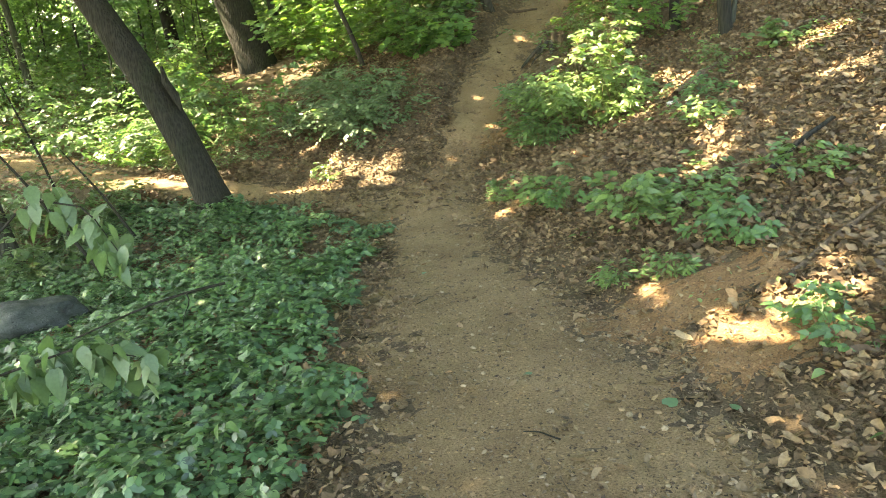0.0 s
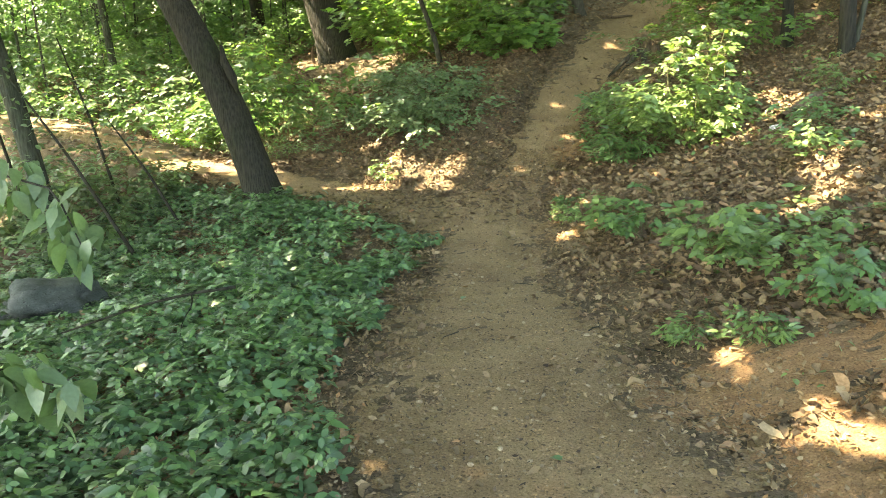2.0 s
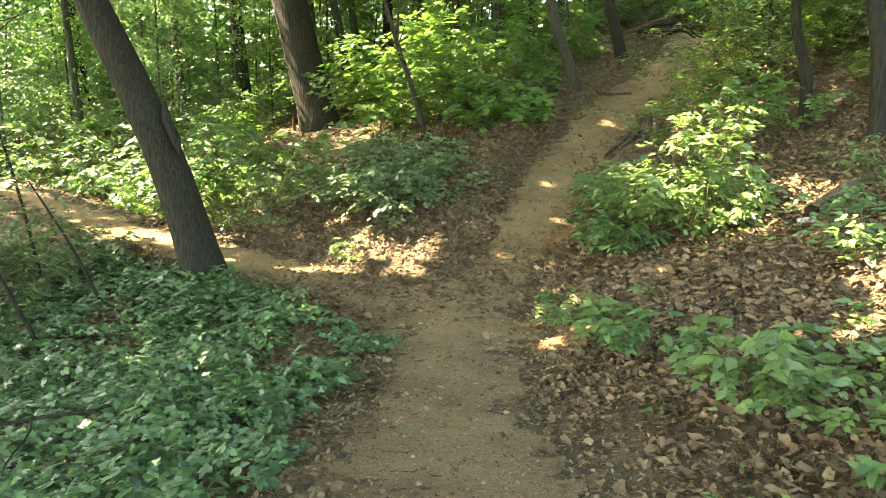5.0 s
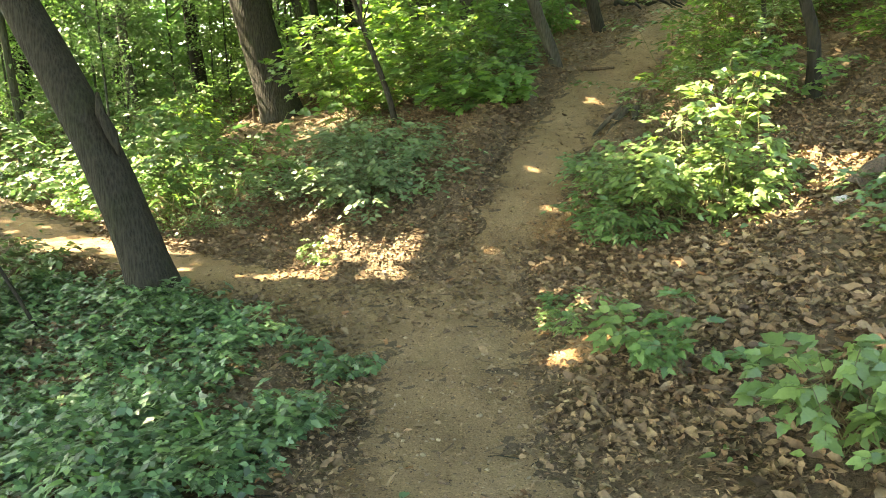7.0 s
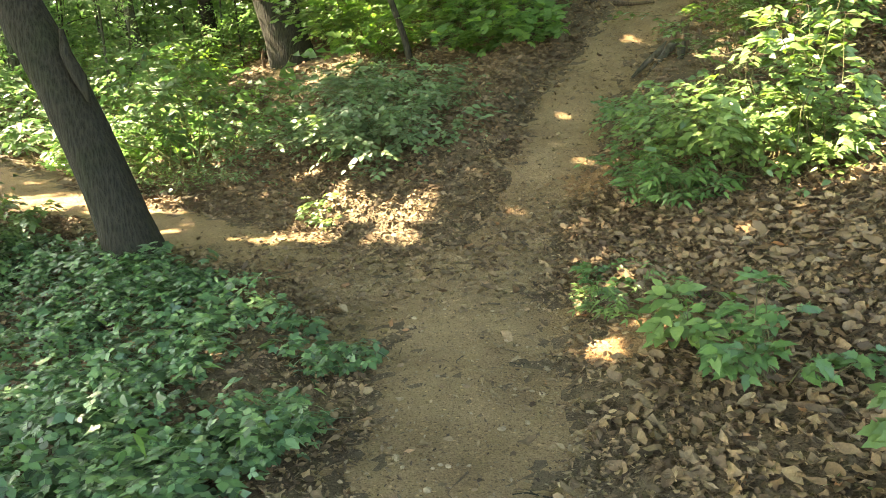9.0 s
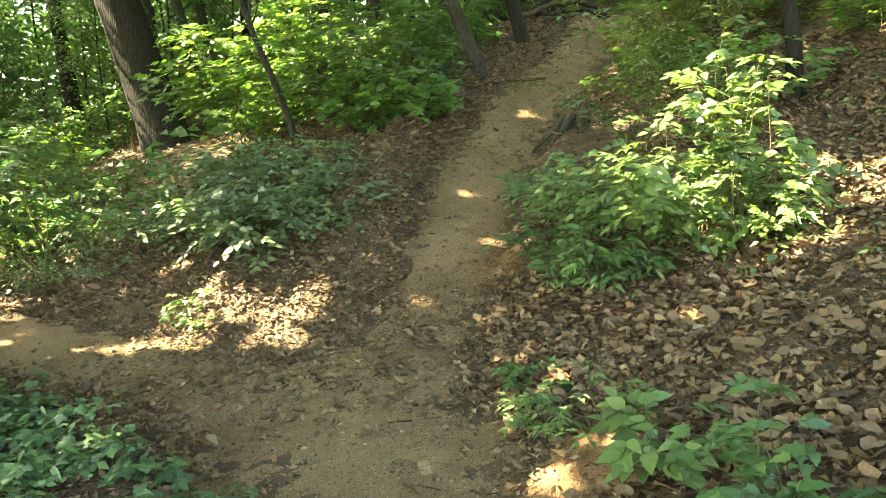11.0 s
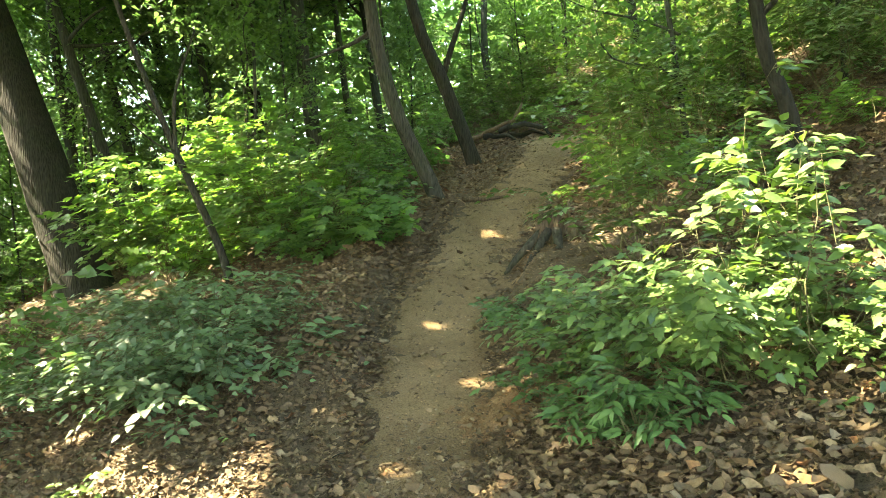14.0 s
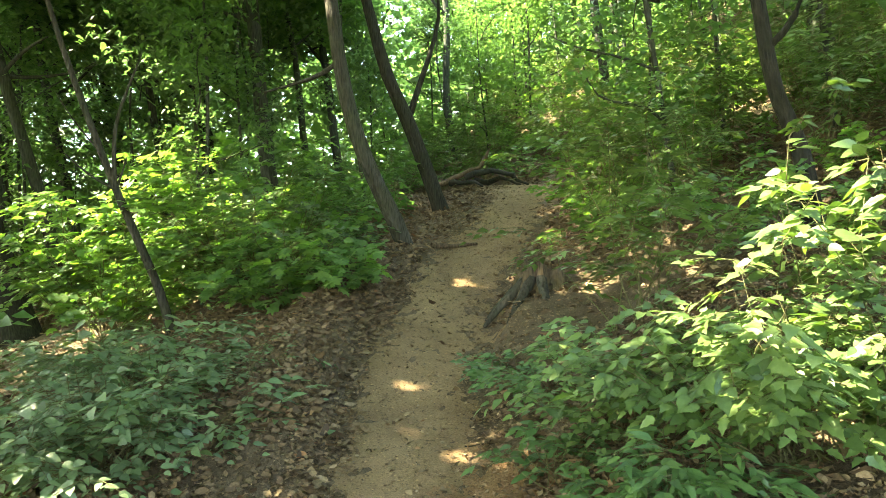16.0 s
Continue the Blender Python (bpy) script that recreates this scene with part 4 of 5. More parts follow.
BROAD = (np.array([(0, 0, 0), (0.42, -0.32, 0.06), (1, 0, -0.14), (0.42, 0.32, 0.06)]), np.array([(0, 1, 2), (0, 2, 3)]))
# left and behind: sunlit shrubs beyond the side path
lit = [shrub("wood_shrub", (0, 0), 1.1, 1.5, 14, 60, (0.08, 0.14), BROAD, LEAF_FAR, "sunlit yellow-green shrub deeper in the wood", 401),
       shrub("wood_shrub", (0, 0), 0.9, 1.1, 12, 56, (0.07, 0.12), BROAD, LEAF_MAPLE, "fine-leaved light green shrub deeper in the wood", 402)]
spots = jittered(-15, -2.0, 13.5, 26, 1.45, 403, lambda x, y: clear_of_paths(x, y, 0.7) and (x < -4.5 or y > 17.5) and y > 10.5 - 0.62 * (x + 2))
spots += [(-4.6, 15.4), (-5.2, 16.4), (-5.0, 17.6), (-4.3, 14.5), (-5.9, 15.2), (-3.7, 14.1)]
spread_copies(lit[0], spots[0::2])
spread_copies(lit[1], spots[1::2])
# right: dark shrubs up the slope
shade = [shrub("wood_shrub", (0, 0), 1.1, 1.7, 14, 80, (0.07, 0.13), POINT, LEAF_SHRUB, "shaded deep green shrub on the hillside", 411),
         shrub("wood_shrub", (0, 0), 0.8, 0.8, 11, 60, (0.07, 0.12), BROAD, LEAF_MAPLE, "low green shrub on the hillside", 412)]
spots = jittered(3.3, 12, 11.6, 29, 1.15, 413, lambda x, y: clear_of_paths(x, y, 1.0 if y < 15 else 0.6) and x > np.interp(y, C_Y, C_X) and (y > 12.0 or x > 5.2))
spread_copies(shade[0], spots[0::2])
spread_copies(shade[1], spots[1::2])
spots = jittered(-3.5, 5, 17.5, 32, 1.7, 414, lambda x, y: clear_of_paths(x, y, 0.8) and x < np.interp(y, C_Y, C_X) - 1.2)
low = shrub("wood_shrub", (0, 0), 0.95, 1.2, 12, 56, (0.08, 0.14), BROAD, LEAF_TREE, "shaded green shrub under the slim trees", 415)
spread_copies(low, spots)

spots_low = [(-5.6, 11.2), (-6.6, 11.7), (-5.0, 10.9), (-7.6, 12.3), (-6.2, 10.2), (-7.3, 10.9), (-5.2, 9.6), (-8.6, 13.2)]
spread_copies(shrub("wood_shrub", (0, 0), 0.75, 0.85, 12, 50, (0.07, 0.12), BROAD, LEAF_DARK, "dull green shrub in front of the side path", 416), spots_low)

young = [wood_tree(421, 6.5, 1.2, 1.8, 3800, LEAF_FAR, (0.1, 0.16)), wood_tree(422, 5.0, 0.8, 1.6, 3200, LEAF_TREE, (0.09, 0.15)), wood_tree(423, 8.0, 2.4, 2.1, 4000, LEAF_FAR, (0.1, 0.17))]
spots = jittered(-17, 16, 12, 36, 2.5, 424, lambda x, y: clear_of_paths(x, y, 1.4) and (x < -5.5 or y > 19 or x > 5.0) and y > 11 - 0.5 * x - (9 if x > 4 else 0))
spots += jittered(5.5, 15, 11.5, 30, 2.6, 425, lambda x, y: clear_of_paths(x, y, 1.6) and x > np.interp(y, C_Y, C_X))
for i in range(3):
    spread_copies(young[i], spots[i::3], group="understory trees")

# the far wood closes the view
n = 110000
fx = rng.uniform(-60, 55, n)
fy = rng.uniform(31, 56, n)
fh = rng.uniform(0, 1, n) ** 1.5 * 18 - 0.3
ok = vnoise(fx * 0.35, fh * 0.5, 61) + 0.5 * vnoise(fx * 0.9, fh * 1.2 + fy * 0.3, 62) > np.interp(fh, [0, 7, 14], [-1.0, -0.6, 0.25])
fx, fy, fh = fx[ok], fy[ok], fh[ok]
p = np.stack([fx, fy, land(fx, fy) + fh], 1)
ax, ups = random_axes(len(p), rng, 0.2, 0.6)
v, f = leaves(DIAMOND, p, ax, ups, rng.uniform(0.5, 0.95, len(p)))
tagged(new("far_woods", mesh_from("far_woods", v, f, LEAF_FAR)), "green wall of distant woodland leaves", "woods", kind="stuff")
n = 26000
fx = np.concatenate([rng.uniform(-34, -17, n // 2), rng.uniform(14, 30, n // 2)])
fy = rng.uniform(6, 36, len(fx))
fh = rng.uniform(0, 1, len(fx)) ** 1.3 * 13
p = np.stack([fx, fy, land(fx, fy) + fh], 1)
ax, ups = random_axes(len(p), rng, 0.2, 0.6)
v, f = leaves(DIAMOND, p, ax, ups, rng.uniform(0.35, 0.65, len(p)))
tagged(new("far_woods", mesh_from("far_woods", v, f, LEAF_FAR)), "green woodland leaves on both sides of the slope", "woods", kind="stuff")

# ---- plants on the leaf-strewn slope ----
for i, (px, py, r, h, m, sh, text) in enumerate([
        (1.48, 7.15, 0.34, 0.46, LEAF_HERB, TOOTHED, "bright green leafy plant beside the path"),
        (2.1, 5.6, 0.4, 0.3, LEAF_SHRUB, OVATE, "green plant on the leaf-strewn slope"), (2.15, 4.95, 0.4, 0.3, LEAF_HERB, TOOTHED, "broad-leaved green plant on the slope"),
        (1.6, 4.7, 0.2, 0.22, LEAF_SHRUB, LANCE, "small light green seedling in bare soil"), (1.35, 4.95, 0.15, 0.16, LEAF_SHRUB, LANCE, "tiny light green seedling in bare soil"),
        (3.0, 7.7, 0.4, 0.32, LEAF_SHRUB, OVATE, "green plant in the dry leaves of the slope"), (3.8, 9.4, 0.35, 0.5, LEAF_SHRUB, LANCE, "sunlit fern-like plant on the slope"),
        (4.4, 9.0, 0.4, 0.35, LEAF_SHRUB, HEART, "broad-leaved plant high on the slope"), (3.3, 8.6, 0.45, 0.35, LEAF_HERB, OVATE, "green plant shading a sunlit patch"),
        (2.0, 3.3, 0.3, 0.2, LEAF_HERB, TOOTHED, "small green plant in dry leaves"), (0.95, 8.55, 0.2, 0.2, LEAF_SHRUB, LANCE, "small pale green seedling by the path"),
        (1.0, 9.0, 0.25, 0.16, LEAF_HERB, OVATE, "low green plant at the path's edge"), (2.9, 5.4, 0.4, 0.3, LEAF_SHRUB, OVATE, "green plant on the upper slope"),
        (2.62, 9.7, 0.45, 1.35, LEAF_SHRUB, OVATE, "tall arching shrub with sunlit leaves"), (2.6, 10.15, 0.4, 1.8, LEAF_SHRUB, OVATE, "tall thin shrub with arching sunlit twigs"),
        (1.5, 10.9, 0.4, 0.35, LEAF_HERB, OVATE, "low leafy plant on the path's bank"), (1.75, 12.4, 0.35, 0.3, LEAF_HERB, OVATE, "small leafy plant on the bank")]):
    shrub("shrub" if h > 0.9 else "seedling", (px, py), r, h, (10 + int(20 * r)) if h < 1.2 else 7, 21 if h < 1.2 else 56, (0.04, 0.075) if h < 0.3 else (0.05, 0.09) if h < 0.9 else (0.07, 0.12), sh, m, text, 500 + i, category="plant" if h < 0.9 else "shrub")
# fine light green plants along the far side of the fork
for i, (px, py) in enumerate([(-1.45, 11.3), (-2.9, 12.9), (-2.3, 13.4), (-3.6, 13.2), (-3.2, 14.3), (-1.9, 14.2), (-4.4, 13.6), (-0.1, 12.9)]):
    shrub("seedling", (px, py), 0.5 if i else 0.25, 0.45 if i else 0.3, 14, 18, (0.04, 0.08), LANCE if i % 2 else OVATE, LEAF_SHRUB if i % 3 == 0 else LEAF_DARK,
          "low light green plant in dry leaves", 530 + i, category="plant")


# ---- overhanging leafy branch beside the start of the path ----
def hanging_branch(line, seed, label, clusters):
    k = np.random.default_rng(seed)
    root = new("leafy_branch")
    base = np.array(line[0], float)
    p = np.array(line, float) - base
    t = np.linspace(0, 1, 12)
    q = np.stack([np.interp(t, np.linspace(0, 1, len(p)), p[:, c]) for c in range(3)], 1)
    v, f = tube(q, np.linspace(0.011, 0.003, 12), 6, 0.1, seed)
    twig = part("twig", mesh_from("twig", v, f, BARK, True), root)
    for a, count in clusters:
        c = q[int(a * 11)]
        ang = k.uniform(0, 6.28, count)
        ax = np.stack([0.5 * np.cos(ang), 0.5 * np.sin(ang), -np.abs(k.normal(0.8, 0.3, count))], 1)
        ups = np.stack([np.cos(ang), np.sin(ang), np.full(count, 0.5)], 1) + k.normal(0, 0.3, (count, 3))
        pos = c + k.normal(0, 0.045, (count, 3))
        for i in range(count):
            v, f = leaves(OVATE, pos[i:i + 1], ax[i:i + 1], ups[i:i + 1], k.uniform(0.11, 0.18))
            part("leaf", mesh_from("leaf", v, f, LEAF_DARK), twig)
    root.location = base
    return tagged(root, label, "branch")


hanging_branch([(-3.3, 4.6, -0.6), (-3.0, 4.6, 0.5), (-2.4, 4.5, 1.0), (-2.0, 4.35, 0.95), (-1.78, 4.15, 0.72)], 601, "drooping green leaves on a thin dark branch", [(0.62, 8), (0.72, 10), (0.82, 12), (0.92, 13), (1.0, 12)])
hanging_branch([(-2.9, 3.3, -0.5), (-2.4, 3.3, 0.3), (-2.0, 3.3, 0.42), (-1.7, 3.3, 0.5), (-1.42, 3.25, 0.45)], 602, "low drooping leafy branch over the green cover", [(0.5, 10), (0.6, 12), (0.72, 13), (0.82, 13), (0.92, 12), (1.0, 9)])


# ---- dead wood, stump, roots, stones ----
def stick(name, pts, r, label, material=BARK, forks=()):
    root = new(name)
    base = np.array(pts[0], float)
    p = np.array(pts, float) - base
    t = np.linspace(0, 1, 9)
    q = np.stack([np.interp(t, np.linspace(0, 1, len(p)), p[:, c]) for c in range(3)], 1)
    v, f = tube(q, np.linspace(r, r * 0.5, 9), 7, 0.15, int(abs(base[0]) * 100))
    part("stem", mesh_from("stem", v, f, material, True), root)
    for a, b, ra in forks:
        v, f = tube(bent(np.array(a) - base, np.array(b) - base, 6, 0.05, rng), np.linspace(ra, ra * 0.4, 6), 6, 0.15, 3)
        part("side_twig", mesh_from("side_twig", v, f, material, True), root)
    root.location = base
    return tagged(root, label, "branch")


stick("fallen_branch", [(-1.7, 5.85, -0.1), (-2.0, 5.75, -0.12), (-2.3, 5.6, -0.16), (-2.8, 5.4, -0.3)], 0.012, "thin dark dead branch over green plants", BARK, [((-2.0, 5.75, -0.12), (-1.95, 5.4, -0.3), 0.007)])
lz = lambda x, y: float(land(x, y))
stick("fallen_branch", [(2.0, 3.9, lz(2.0, 3.9) + 0.03), (2.4, 4.15, lz(2.4, 4.15) + 0.04), (2.9, 4.3, lz(2.9, 4.3) + 0.04)], 0.025, "dead stick lying in dry leaves on the slope", DEADWOOD)
stick("fallen_branch", [(2.75, 5.7, lz(2.75, 5.7) + 0.03), (3.1, 5.95, lz(3.1, 5.95) + 0.05), (3.5, 6.1, lz(3.5, 6.1) + 0.06)], 0.03, "dark rotten stick on the slope", BARK)

stick("broken_pole", [(-4.75, 20.6, lz(-4.75, 20.6) - 0.05), (-4.8, 20.6, lz(-4.75, 20.6) + 0.2), (-4.78, 20.6, lz(-4.75, 20.6) + 0.4)], 0.05, "short broken reddish stub beside the thick trunk", DEADWOOD)

stick("rotten_log", [(3.2, 9.05, lz(3.2, 9.05) + 0.05), (3.5, 9.25, lz(3.5, 9.25) + 0.07), (3.85, 9.45, lz(3.85, 9.45) + 0.06)], 0.1, "short rotten brown log lying on the slope", DEADWOOD)

stump = new("stump")
k = np.random.default_rng(640)
ang = np.linspace(0, 2 * np.pi, 28, endpoint=False)
ridge = 1 + 0.16 * np.sin(ang * 7 + 1) + 0.1 * k.normal(0, 1, 28)
rings = []
for z, s in ((-0.3, 1.5), (-0.1, 1.25), (0.05, 1.0), (0.18, 0.9), (0.3, 0.82)):
    top = z + (0.1 * k.uniform(-1, 1, 28) if z > 0.25 else 0)
    rings.append(np.stack([np.cos(ang) * 0.2 * s * ridge + 0.1 * z, np.sin(ang) * 0.17 * s * ridge, np.broadcast_to(top, 28)], 1))
inner = np.stack([np.cos(ang) * 0.09, np.sin(ang) * 0.08, np.full(28, 0.16) + 0.03 * k.normal(0, 1, 28)], 1)
rings.append(inner)
v = np.concatenate(rings)
f = np.array([(a * 28 + i, a * 28 + (i + 1) % 28, (a + 1) * 28 + (i + 1) % 28, (a + 1) * 28 + i) for a in range(5) for i in range(28)])
part("body", mesh_from("body", v, [f, np.arange(140, 168)[None]], DEADWOOD, True), stump)
for i, a in enumerate((2.6, 3.2, 3.8, 4.5)):
    b = np.array([math.cos(a), math.sin(a), 0])
    v, f = tube([b * 0.12 + np.array([0, 0, 0.16]), b * 0.26 + np.array([0, 0, 0.0]), b * 0.42 + np.array([0, 0, -0.18]), b * 0.55 + np.array([0, 0, -0.36])], [0.06, 0.05, 0.035, 0.02], 7, 0.15, i)
    part("root", mesh_from("root", v, f, BARK_PALE, True), stump)
stump.location = (2.56, 13.85, lz(2.56, 13.85) - 0.02)
stump.scale = (1.05, 1.0, 0.8)
tagged(stump, "weathered broken brown stump with roots on the bank", "stump")

roots = new("root_plate")
base = np.array([4.05, 20.95, lz(4.05, 20.95)])
for i, pts in enumerate([[(-0.9, 0.1, 0.0), (-0.4, 0.05, 0.22), (0.1, 0, 0.4), (0.35, 0, 0.85)], [(-0.2, 0, 0.2), (0.25, -0.3, 0.28), (0.55, -0.7, 0.12), (0.75, -0.9, -0.1)],
                         [(0, 0, 0.15), (0.35, -0.5, 0.1), (0.6, -0.9, -0.1)], [(-0.1, 0, 0.25), (0.3, 0.1, 0.35), (0.7, 0.0, 0.25), (1.0, -0.2, 0.0)], [(-0.5, 0, 0.1), (-0.2, -0.4, 0.05), (-0.1, -0.8, -0.1)]]):
    q = [bent(a, b, 4, 0.08, k)[:3] for a, b in zip(pts, pts[1:])] + [[pts[-1]]]
    q = np.concatenate(q)
    v, f = tube(q, np.linspace(0.06, 0.018, len(q)), 8, 0.25, 650 + i)
    part("root", mesh_from("root", v, f, DEADWOOD if i < 1 else BARK, True), roots)
roots.location = base
tagged(roots, "bare twisted roots jutting beside the path", "roots")


PALE_STONE = soil_material("pale_stone", [(0.25, (0.36, 0.33, 0.28)), (0.5, (0.46, 0.43, 0.38)), (0.8, (0.55, 0.52, 0.46))], 9.0, 0.4)


def stone(pos, size, label, material, seed, name="stone"):
    k = np.random.default_rng(seed)
    bm = bmesh.new()
    bmesh.ops.create_icosphere(bm, subdivisions=4, radius=1)
    for q in bm.verts:
        n3 = noise.noise(q.co * 1.3 + Vector((seed, 0, 0))) * 0.5 + noise.noise(q.co * 5 + Vector((0, seed, 0))) * 0.07
        q.co = Vector((q.co.x * size[0], q.co.y * size[1], q.co.z * size[2])) * (1 + n3)
    me = bpy.data.meshes.new(name)
    bm.to_mesh(me)
    bm.free()
    me.materials.append(material)
    me.polygons.foreach_set("use_smooth", np.ones(len(me.polygons), bool))
    ob = new(name, me)
    ob.location = pos
    ob.rotation_euler = (0, 0, k.uniform(0, 6.28))
    return tagged(ob, label, "stone")


stick("log", [(2.1, 16.45, lz(2.1, 16.45) + 0.03), (2.4, 16.5, lz(2.4, 16.5) + 0.04), (2.75, 16.6, lz(2.75, 16.6) + 0.03)], 0.04, "short brown rotten log at the path's edge", DEADWOOD)
stone((3.1, 8.95, lz(3.1, 8.95) + 0.03), (0.075, 0.06, 0.045), "small pale stone lit by the sun on the slope", PALE_STONE, 667)
stone((-4.1, 7.3, lz(-4.1, 7.3) + 0.13), (0.5, 0.35, 0.2), "grey boulder half hidden by green plants", ROCK, 662, "boulder")


def soil_patch(cx, cy, rx, ry, seed):
    g = np.arange(-1.3, 1.31, 0.05)
    a, b = np.meshgrid(g, g, indexing="ij")
    x, y = cx + a * rx, cy + b * ry
    r = np.hypot(a, b) + 0.25 * vnoise(a * 3, b * 3, seed) + 0.12 * vnoise(a * 9, b * 9, seed + 1)
    z = land(x, y) + 0.03 * np.clip(1 - r, -0.6, 0.5) + 0.012 * vnoise(x * 16, y * 16, seed) + 0.008 * vnoise(x * 40, y * 40, seed)
    m = len(g)
    i, j = np.meshgrid(np.arange(m - 1), np.arange(m - 1), indexing="ij")
    q = np.stack([i * m + j, (i + 1) * m + j, (i + 1) * m + j + 1, i * m + j + 1], -1).reshape(-1, 4)
    q = q[r.ravel()[q].min(1) < 1.15]
    u, inv = np.unique(q, return_inverse=True)
    ob = new("soil_patch", mesh_from("soil_patch", np.stack([x, y, z], -1).reshape(-1, 3)[u], inv.reshape(-1, 4), FRESH_SOIL, True))
    return tagged(ob, "patch of crumbly bare orange-brown soil", "soil")


for i, (a, b, rx, ry) in enumerate(BARE):
    soil_patch(a, b, rx, ry, 660 + i)



# ---- scattered small greens ----
def slope_greens(x, y):
    r = x - soft_interp(y, C_Y, C_X) - soft_interp(y, C_Y, C_W)
    return smooth(0.25, 0.7, r) * np.clip(0.15 + 1.2 * vnoise(x * 0.8, y * 0.8, 71), 0, 1)


def wedge_greens(x, y):
    d, _ = side_trail(x, y)
    l = soft_interp(y, C_Y, C_X) - soft_interp(y, C_Y, C_W) - x
    return smooth(0.5, 1.2, l) * smooth(0.7, 1.2, d) * np.clip(0.35 + 1.0 * vnoise(x * 0.8, y * 0.8, 72) + 0.15 * (l - 2), 0, 1)


cover("slope_plants", 900, (1.0, 6.0, 2.0, 13.0), (0.03, 0.08), slope_greens, "scattered small green plants in the dry leaves", LEAF_SHRUB, OVATE, (0.03, 0.14))
cover("bank_plants", 1300, (-6.5, 0.6, 11.2, 18.0), (0.04, 0.09), wedge_greens, "scattered light green plants in the dry leaves between the paths", LEAF_DARK, OVAL, (0.05, 0.22))


# ---- single leaves, twigs and pebbles on the path ----
def lone_mesh(name, shape, material, size):
    v, f = leaves(shape, np.zeros((1, 3)), np.array([[1.0, 0, 0]]), np.array([[0, 0, 1.0]]), size)
    return mesh_from(name, v, f, material)


PALE_LEAF = litter_material("pale_dry_leaf", [(0.0, (0.125, 0.088, 0.05)), (1.0, (0.2, 0.145, 0.083))])
lone = [lone_mesh("fallen_leaf", sh, m, 1.0) for sh, m in ((DRY_LEAVES[0], DRY), (DRY_LEAVES[1], PALE_LEAF), (DRY_LEAVES[2], DRY), (DRY_LEAVES[3], PALE_LEAF))]
k = np.random.default_rng(700)
placed = [(-0.18, 7.17), (0.35, 4.2), (0.6, 4.0), (-0.3, 3.3), (0.9, 4.1), (0.25, 5.0), (-0.1, 5.9), (0.2, 6.6), (0.45, 7.7), (-0.3, 8.4)]
while len(placed) < 260:
    q = (k.uniform(-1.5, 1.9), k.uniform(2.2, 15.0))
    if trail_mask(np.array(q[0]), np.array(q[1])) > -0.1:
        placed.append(q)
for i, (px, py) in enumerate(placed):
    ob = new("fallen_leaf", lone[i % 4])
    s = 0.028 + 0.055 * k.uniform() ** 1.7
    ob.matrix_basis = pose(px, py, lz(px, py) + 0.012, k.normal(0, 8), k.normal(0, 8), k.uniform(0, 360)) @ Matrix.Diagonal((s, s, s, 1))
    tagged(ob, "pale curled dry leaf lying on the path" if i % 2 else "brown curled dry leaf lying on the path", "leaf", "leaves on the path")
for i, (px, py, s) in enumerate([(1.05, 3.05, 0.09), (1.35, 2.95, 0.06), (0.5, 3.6, 0.05), (-0.05, 6.3, 0.06)]):
    ob = new("fallen_leaf", lone_mesh("green_leaf", HEART, LEAF_COVER, 1.0))
    ob.matrix_basis = pose(px, py, lz(px, py) + 0.018, 5, -4, 40 + 70 * i) @ Matrix.Diagonal((s, s, s, 1))
    tagged(ob, "fresh green leaf dropped on the bare path", "leaf", "leaves on the path")
twigs = []
for j in range(4):
    v, f = tube(bent((-0.5, 0, 0), (0.5, 0, 0), 6, 0.07, k), np.linspace(0.035, 0.02, 6), 6, 0.2, 710 + j)
    twigs.append(mesh_from("twig", v, f, DEADWOOD if j % 2 else BARK, True))
n = 0
while n < 150:
    px, py = k.uniform(-1.8, 2.2), k.uniform(2.2, 15.0)
    if trail_mask(np.array(px), np.array(py)) > -0.35:
        ob = new("twig", twigs[n % 4])
        s = 0.05 + 0.16 * k.uniform() ** 2
        ob.matrix_basis = pose(px, py, lz(px, py) + 0.014, 0, 0, k.uniform(0, 360)) @ Matrix.Diagonal((s, s * 0.8, s * 0.8, 1))
        tagged(ob, "short broken brown twig lying on the path", "twig", "twigs on the path")
        n += 1
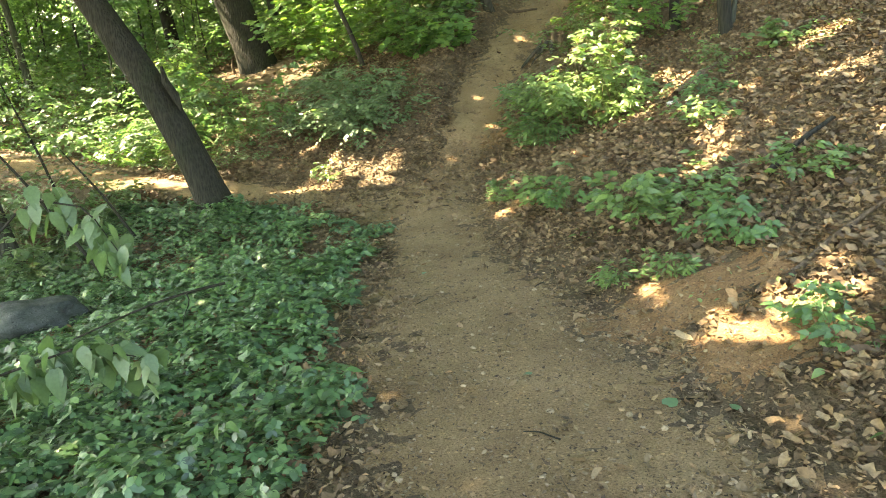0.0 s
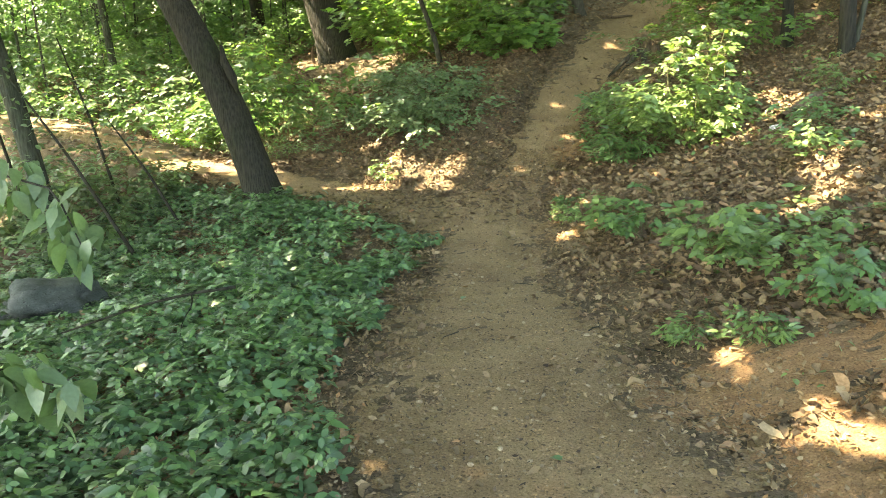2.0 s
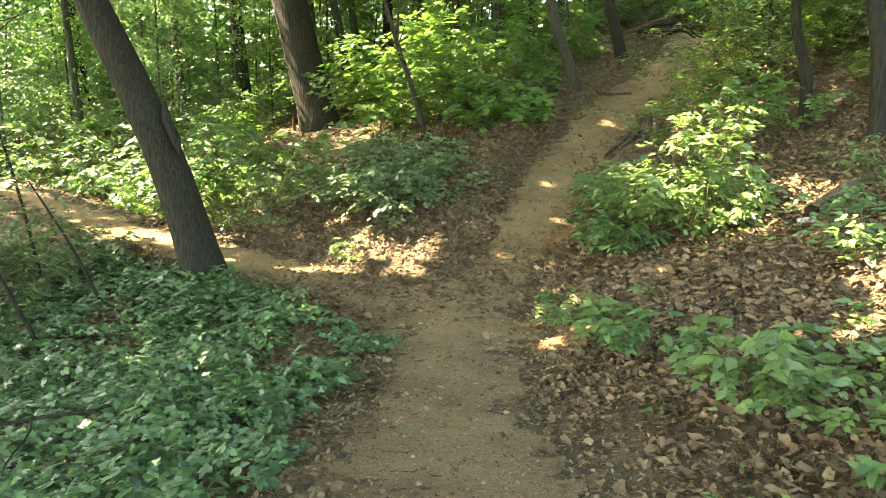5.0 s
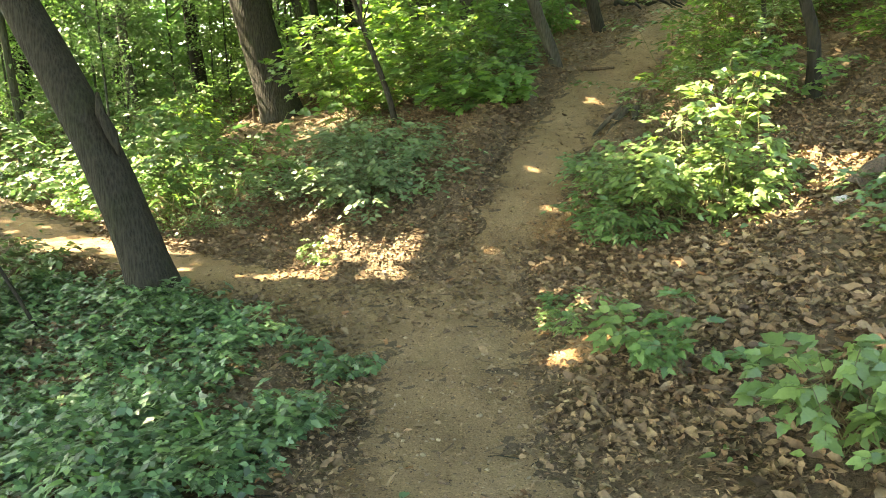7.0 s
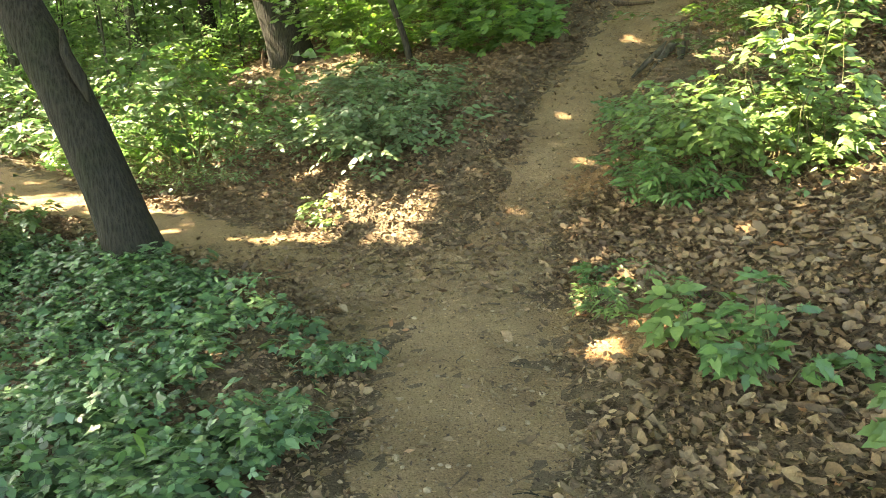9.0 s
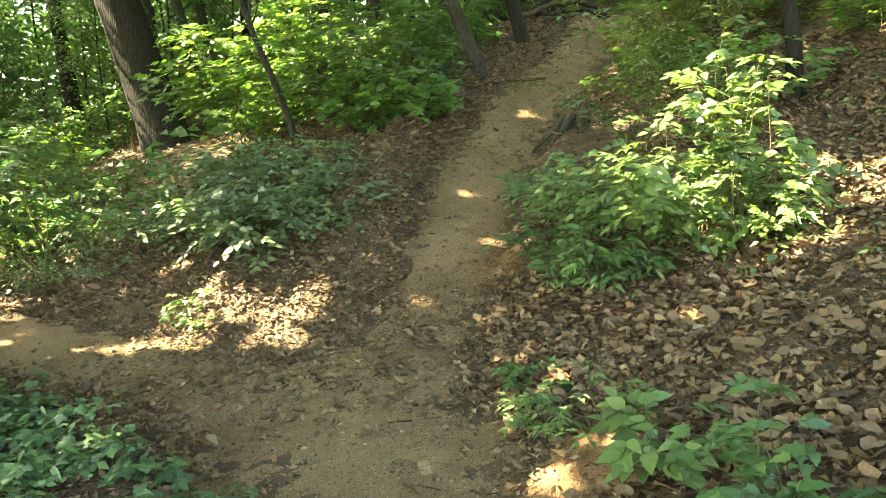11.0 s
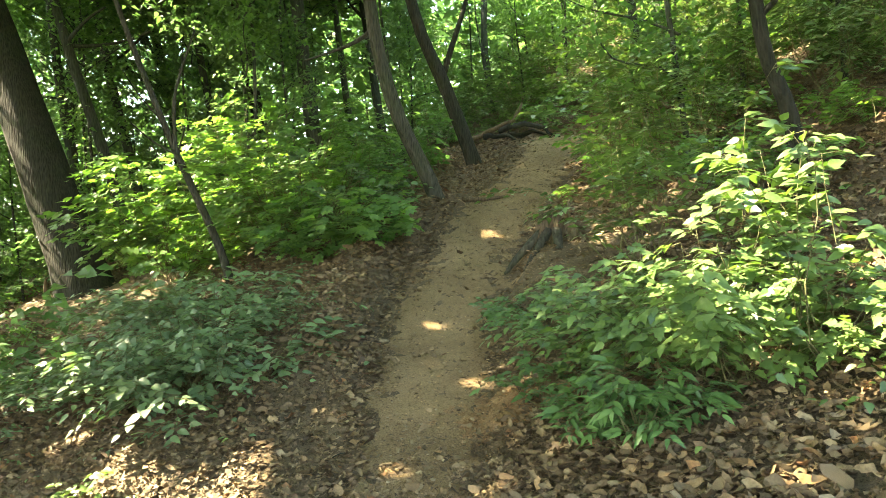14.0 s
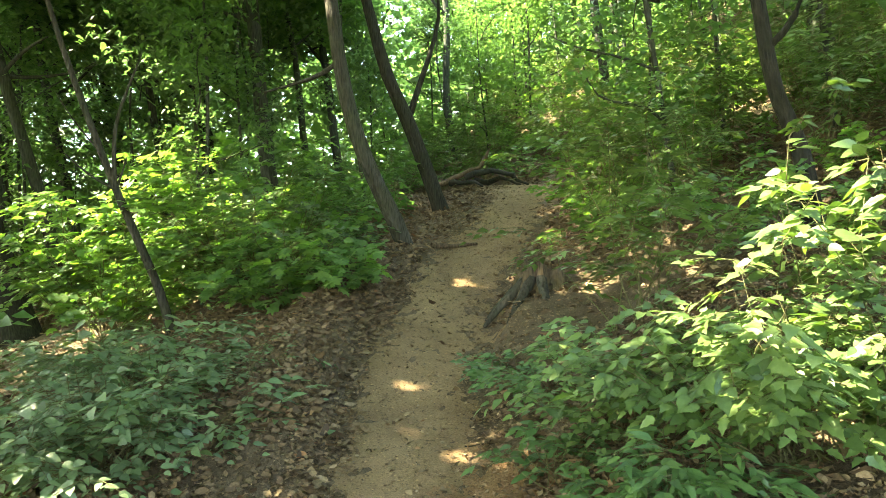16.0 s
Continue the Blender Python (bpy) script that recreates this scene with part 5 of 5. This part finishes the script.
bm = bmesh.new()
bmesh.ops.create_icosphere(bm, subdivisions=1, radius=1)
for q in bm.verts:
    q.co *= 1 + 0.3 * noise.noise(q.co * 2)
pebble_mesh = bpy.data.meshes.new("pebble")
bm.to_mesh(pebble_mesh)
bm.free()
pebble_mesh.materials.append(CHIP)
n = 0
while n < 240:
    px, py = k.uniform(-1.2, 1.8), 2.2 + 11.0 * k.uniform() ** 1.4
    if trail_mask(np.array(px), np.array(py)) > 0.0:
        ob = new("pebble", pebble_mesh)
        s = 0.005 + 0.014 * k.uniform() ** 2
        ob.matrix_basis = pose(px, py, lz(px, py) + 0.012, 0, 0, k.uniform(0, 360)) @ Matrix.Diagonal((s * 1.3, s, s * 0.7, 1))
        tagged(ob, "small dull pebble on the trodden soil", "stone", "pebbles on the path")
        n += 1
# large crisp leaves gathered below the bright shrub
crisp = [lone_mesh("large_leaf", DRY_LEAVES[j], m, 1.0) for j, m in ((0, DRY), (4, PALE_LEAF), (3, PALE_LEAF), (2, DRY))]
for i in range(110):
    px, py = k.uniform(1.5, 3.6), k.uniform(7.3, 9.9)
    ob = new("fallen_leaf", crisp[i % 4])
    s = k.uniform(0.08, 0.14)
    tilt = math.degrees(math.atan((lz(px + 0.1, py) - lz(px - 0.1, py)) / 0.2))
    ob.matrix_basis = pose(px, py, lz(px, py) + 0.03, k.normal(0, 8), -tilt + k.normal(0, 8), 0) @ pose(0, 0, 0, 0, 0, k.uniform(0, 360)) @ Matrix.Diagonal((s, s, s, 1))
    tagged(ob, "large crisp tan dry leaf lying on the litter", "leaf", "large dry leaves")
# pale shavings on the soil
n = 160
x, y = k.normal(0.76, 0.14, n), k.normal(3.7, 0.1, n)
p = on_land(x, y)
p[:, 2] += 0.014
ax, ups = random_axes(n, k, 0.0, 0.3)
v, f = leaves(SLIM, p, ax, ups, k.uniform(0.015, 0.04, n))
tagged(new("pale_shavings", mesh_from("pale_shavings", v, f, PALE_LEAF)), "pale wood shavings strewn on the path", "debris", kind="stuff")
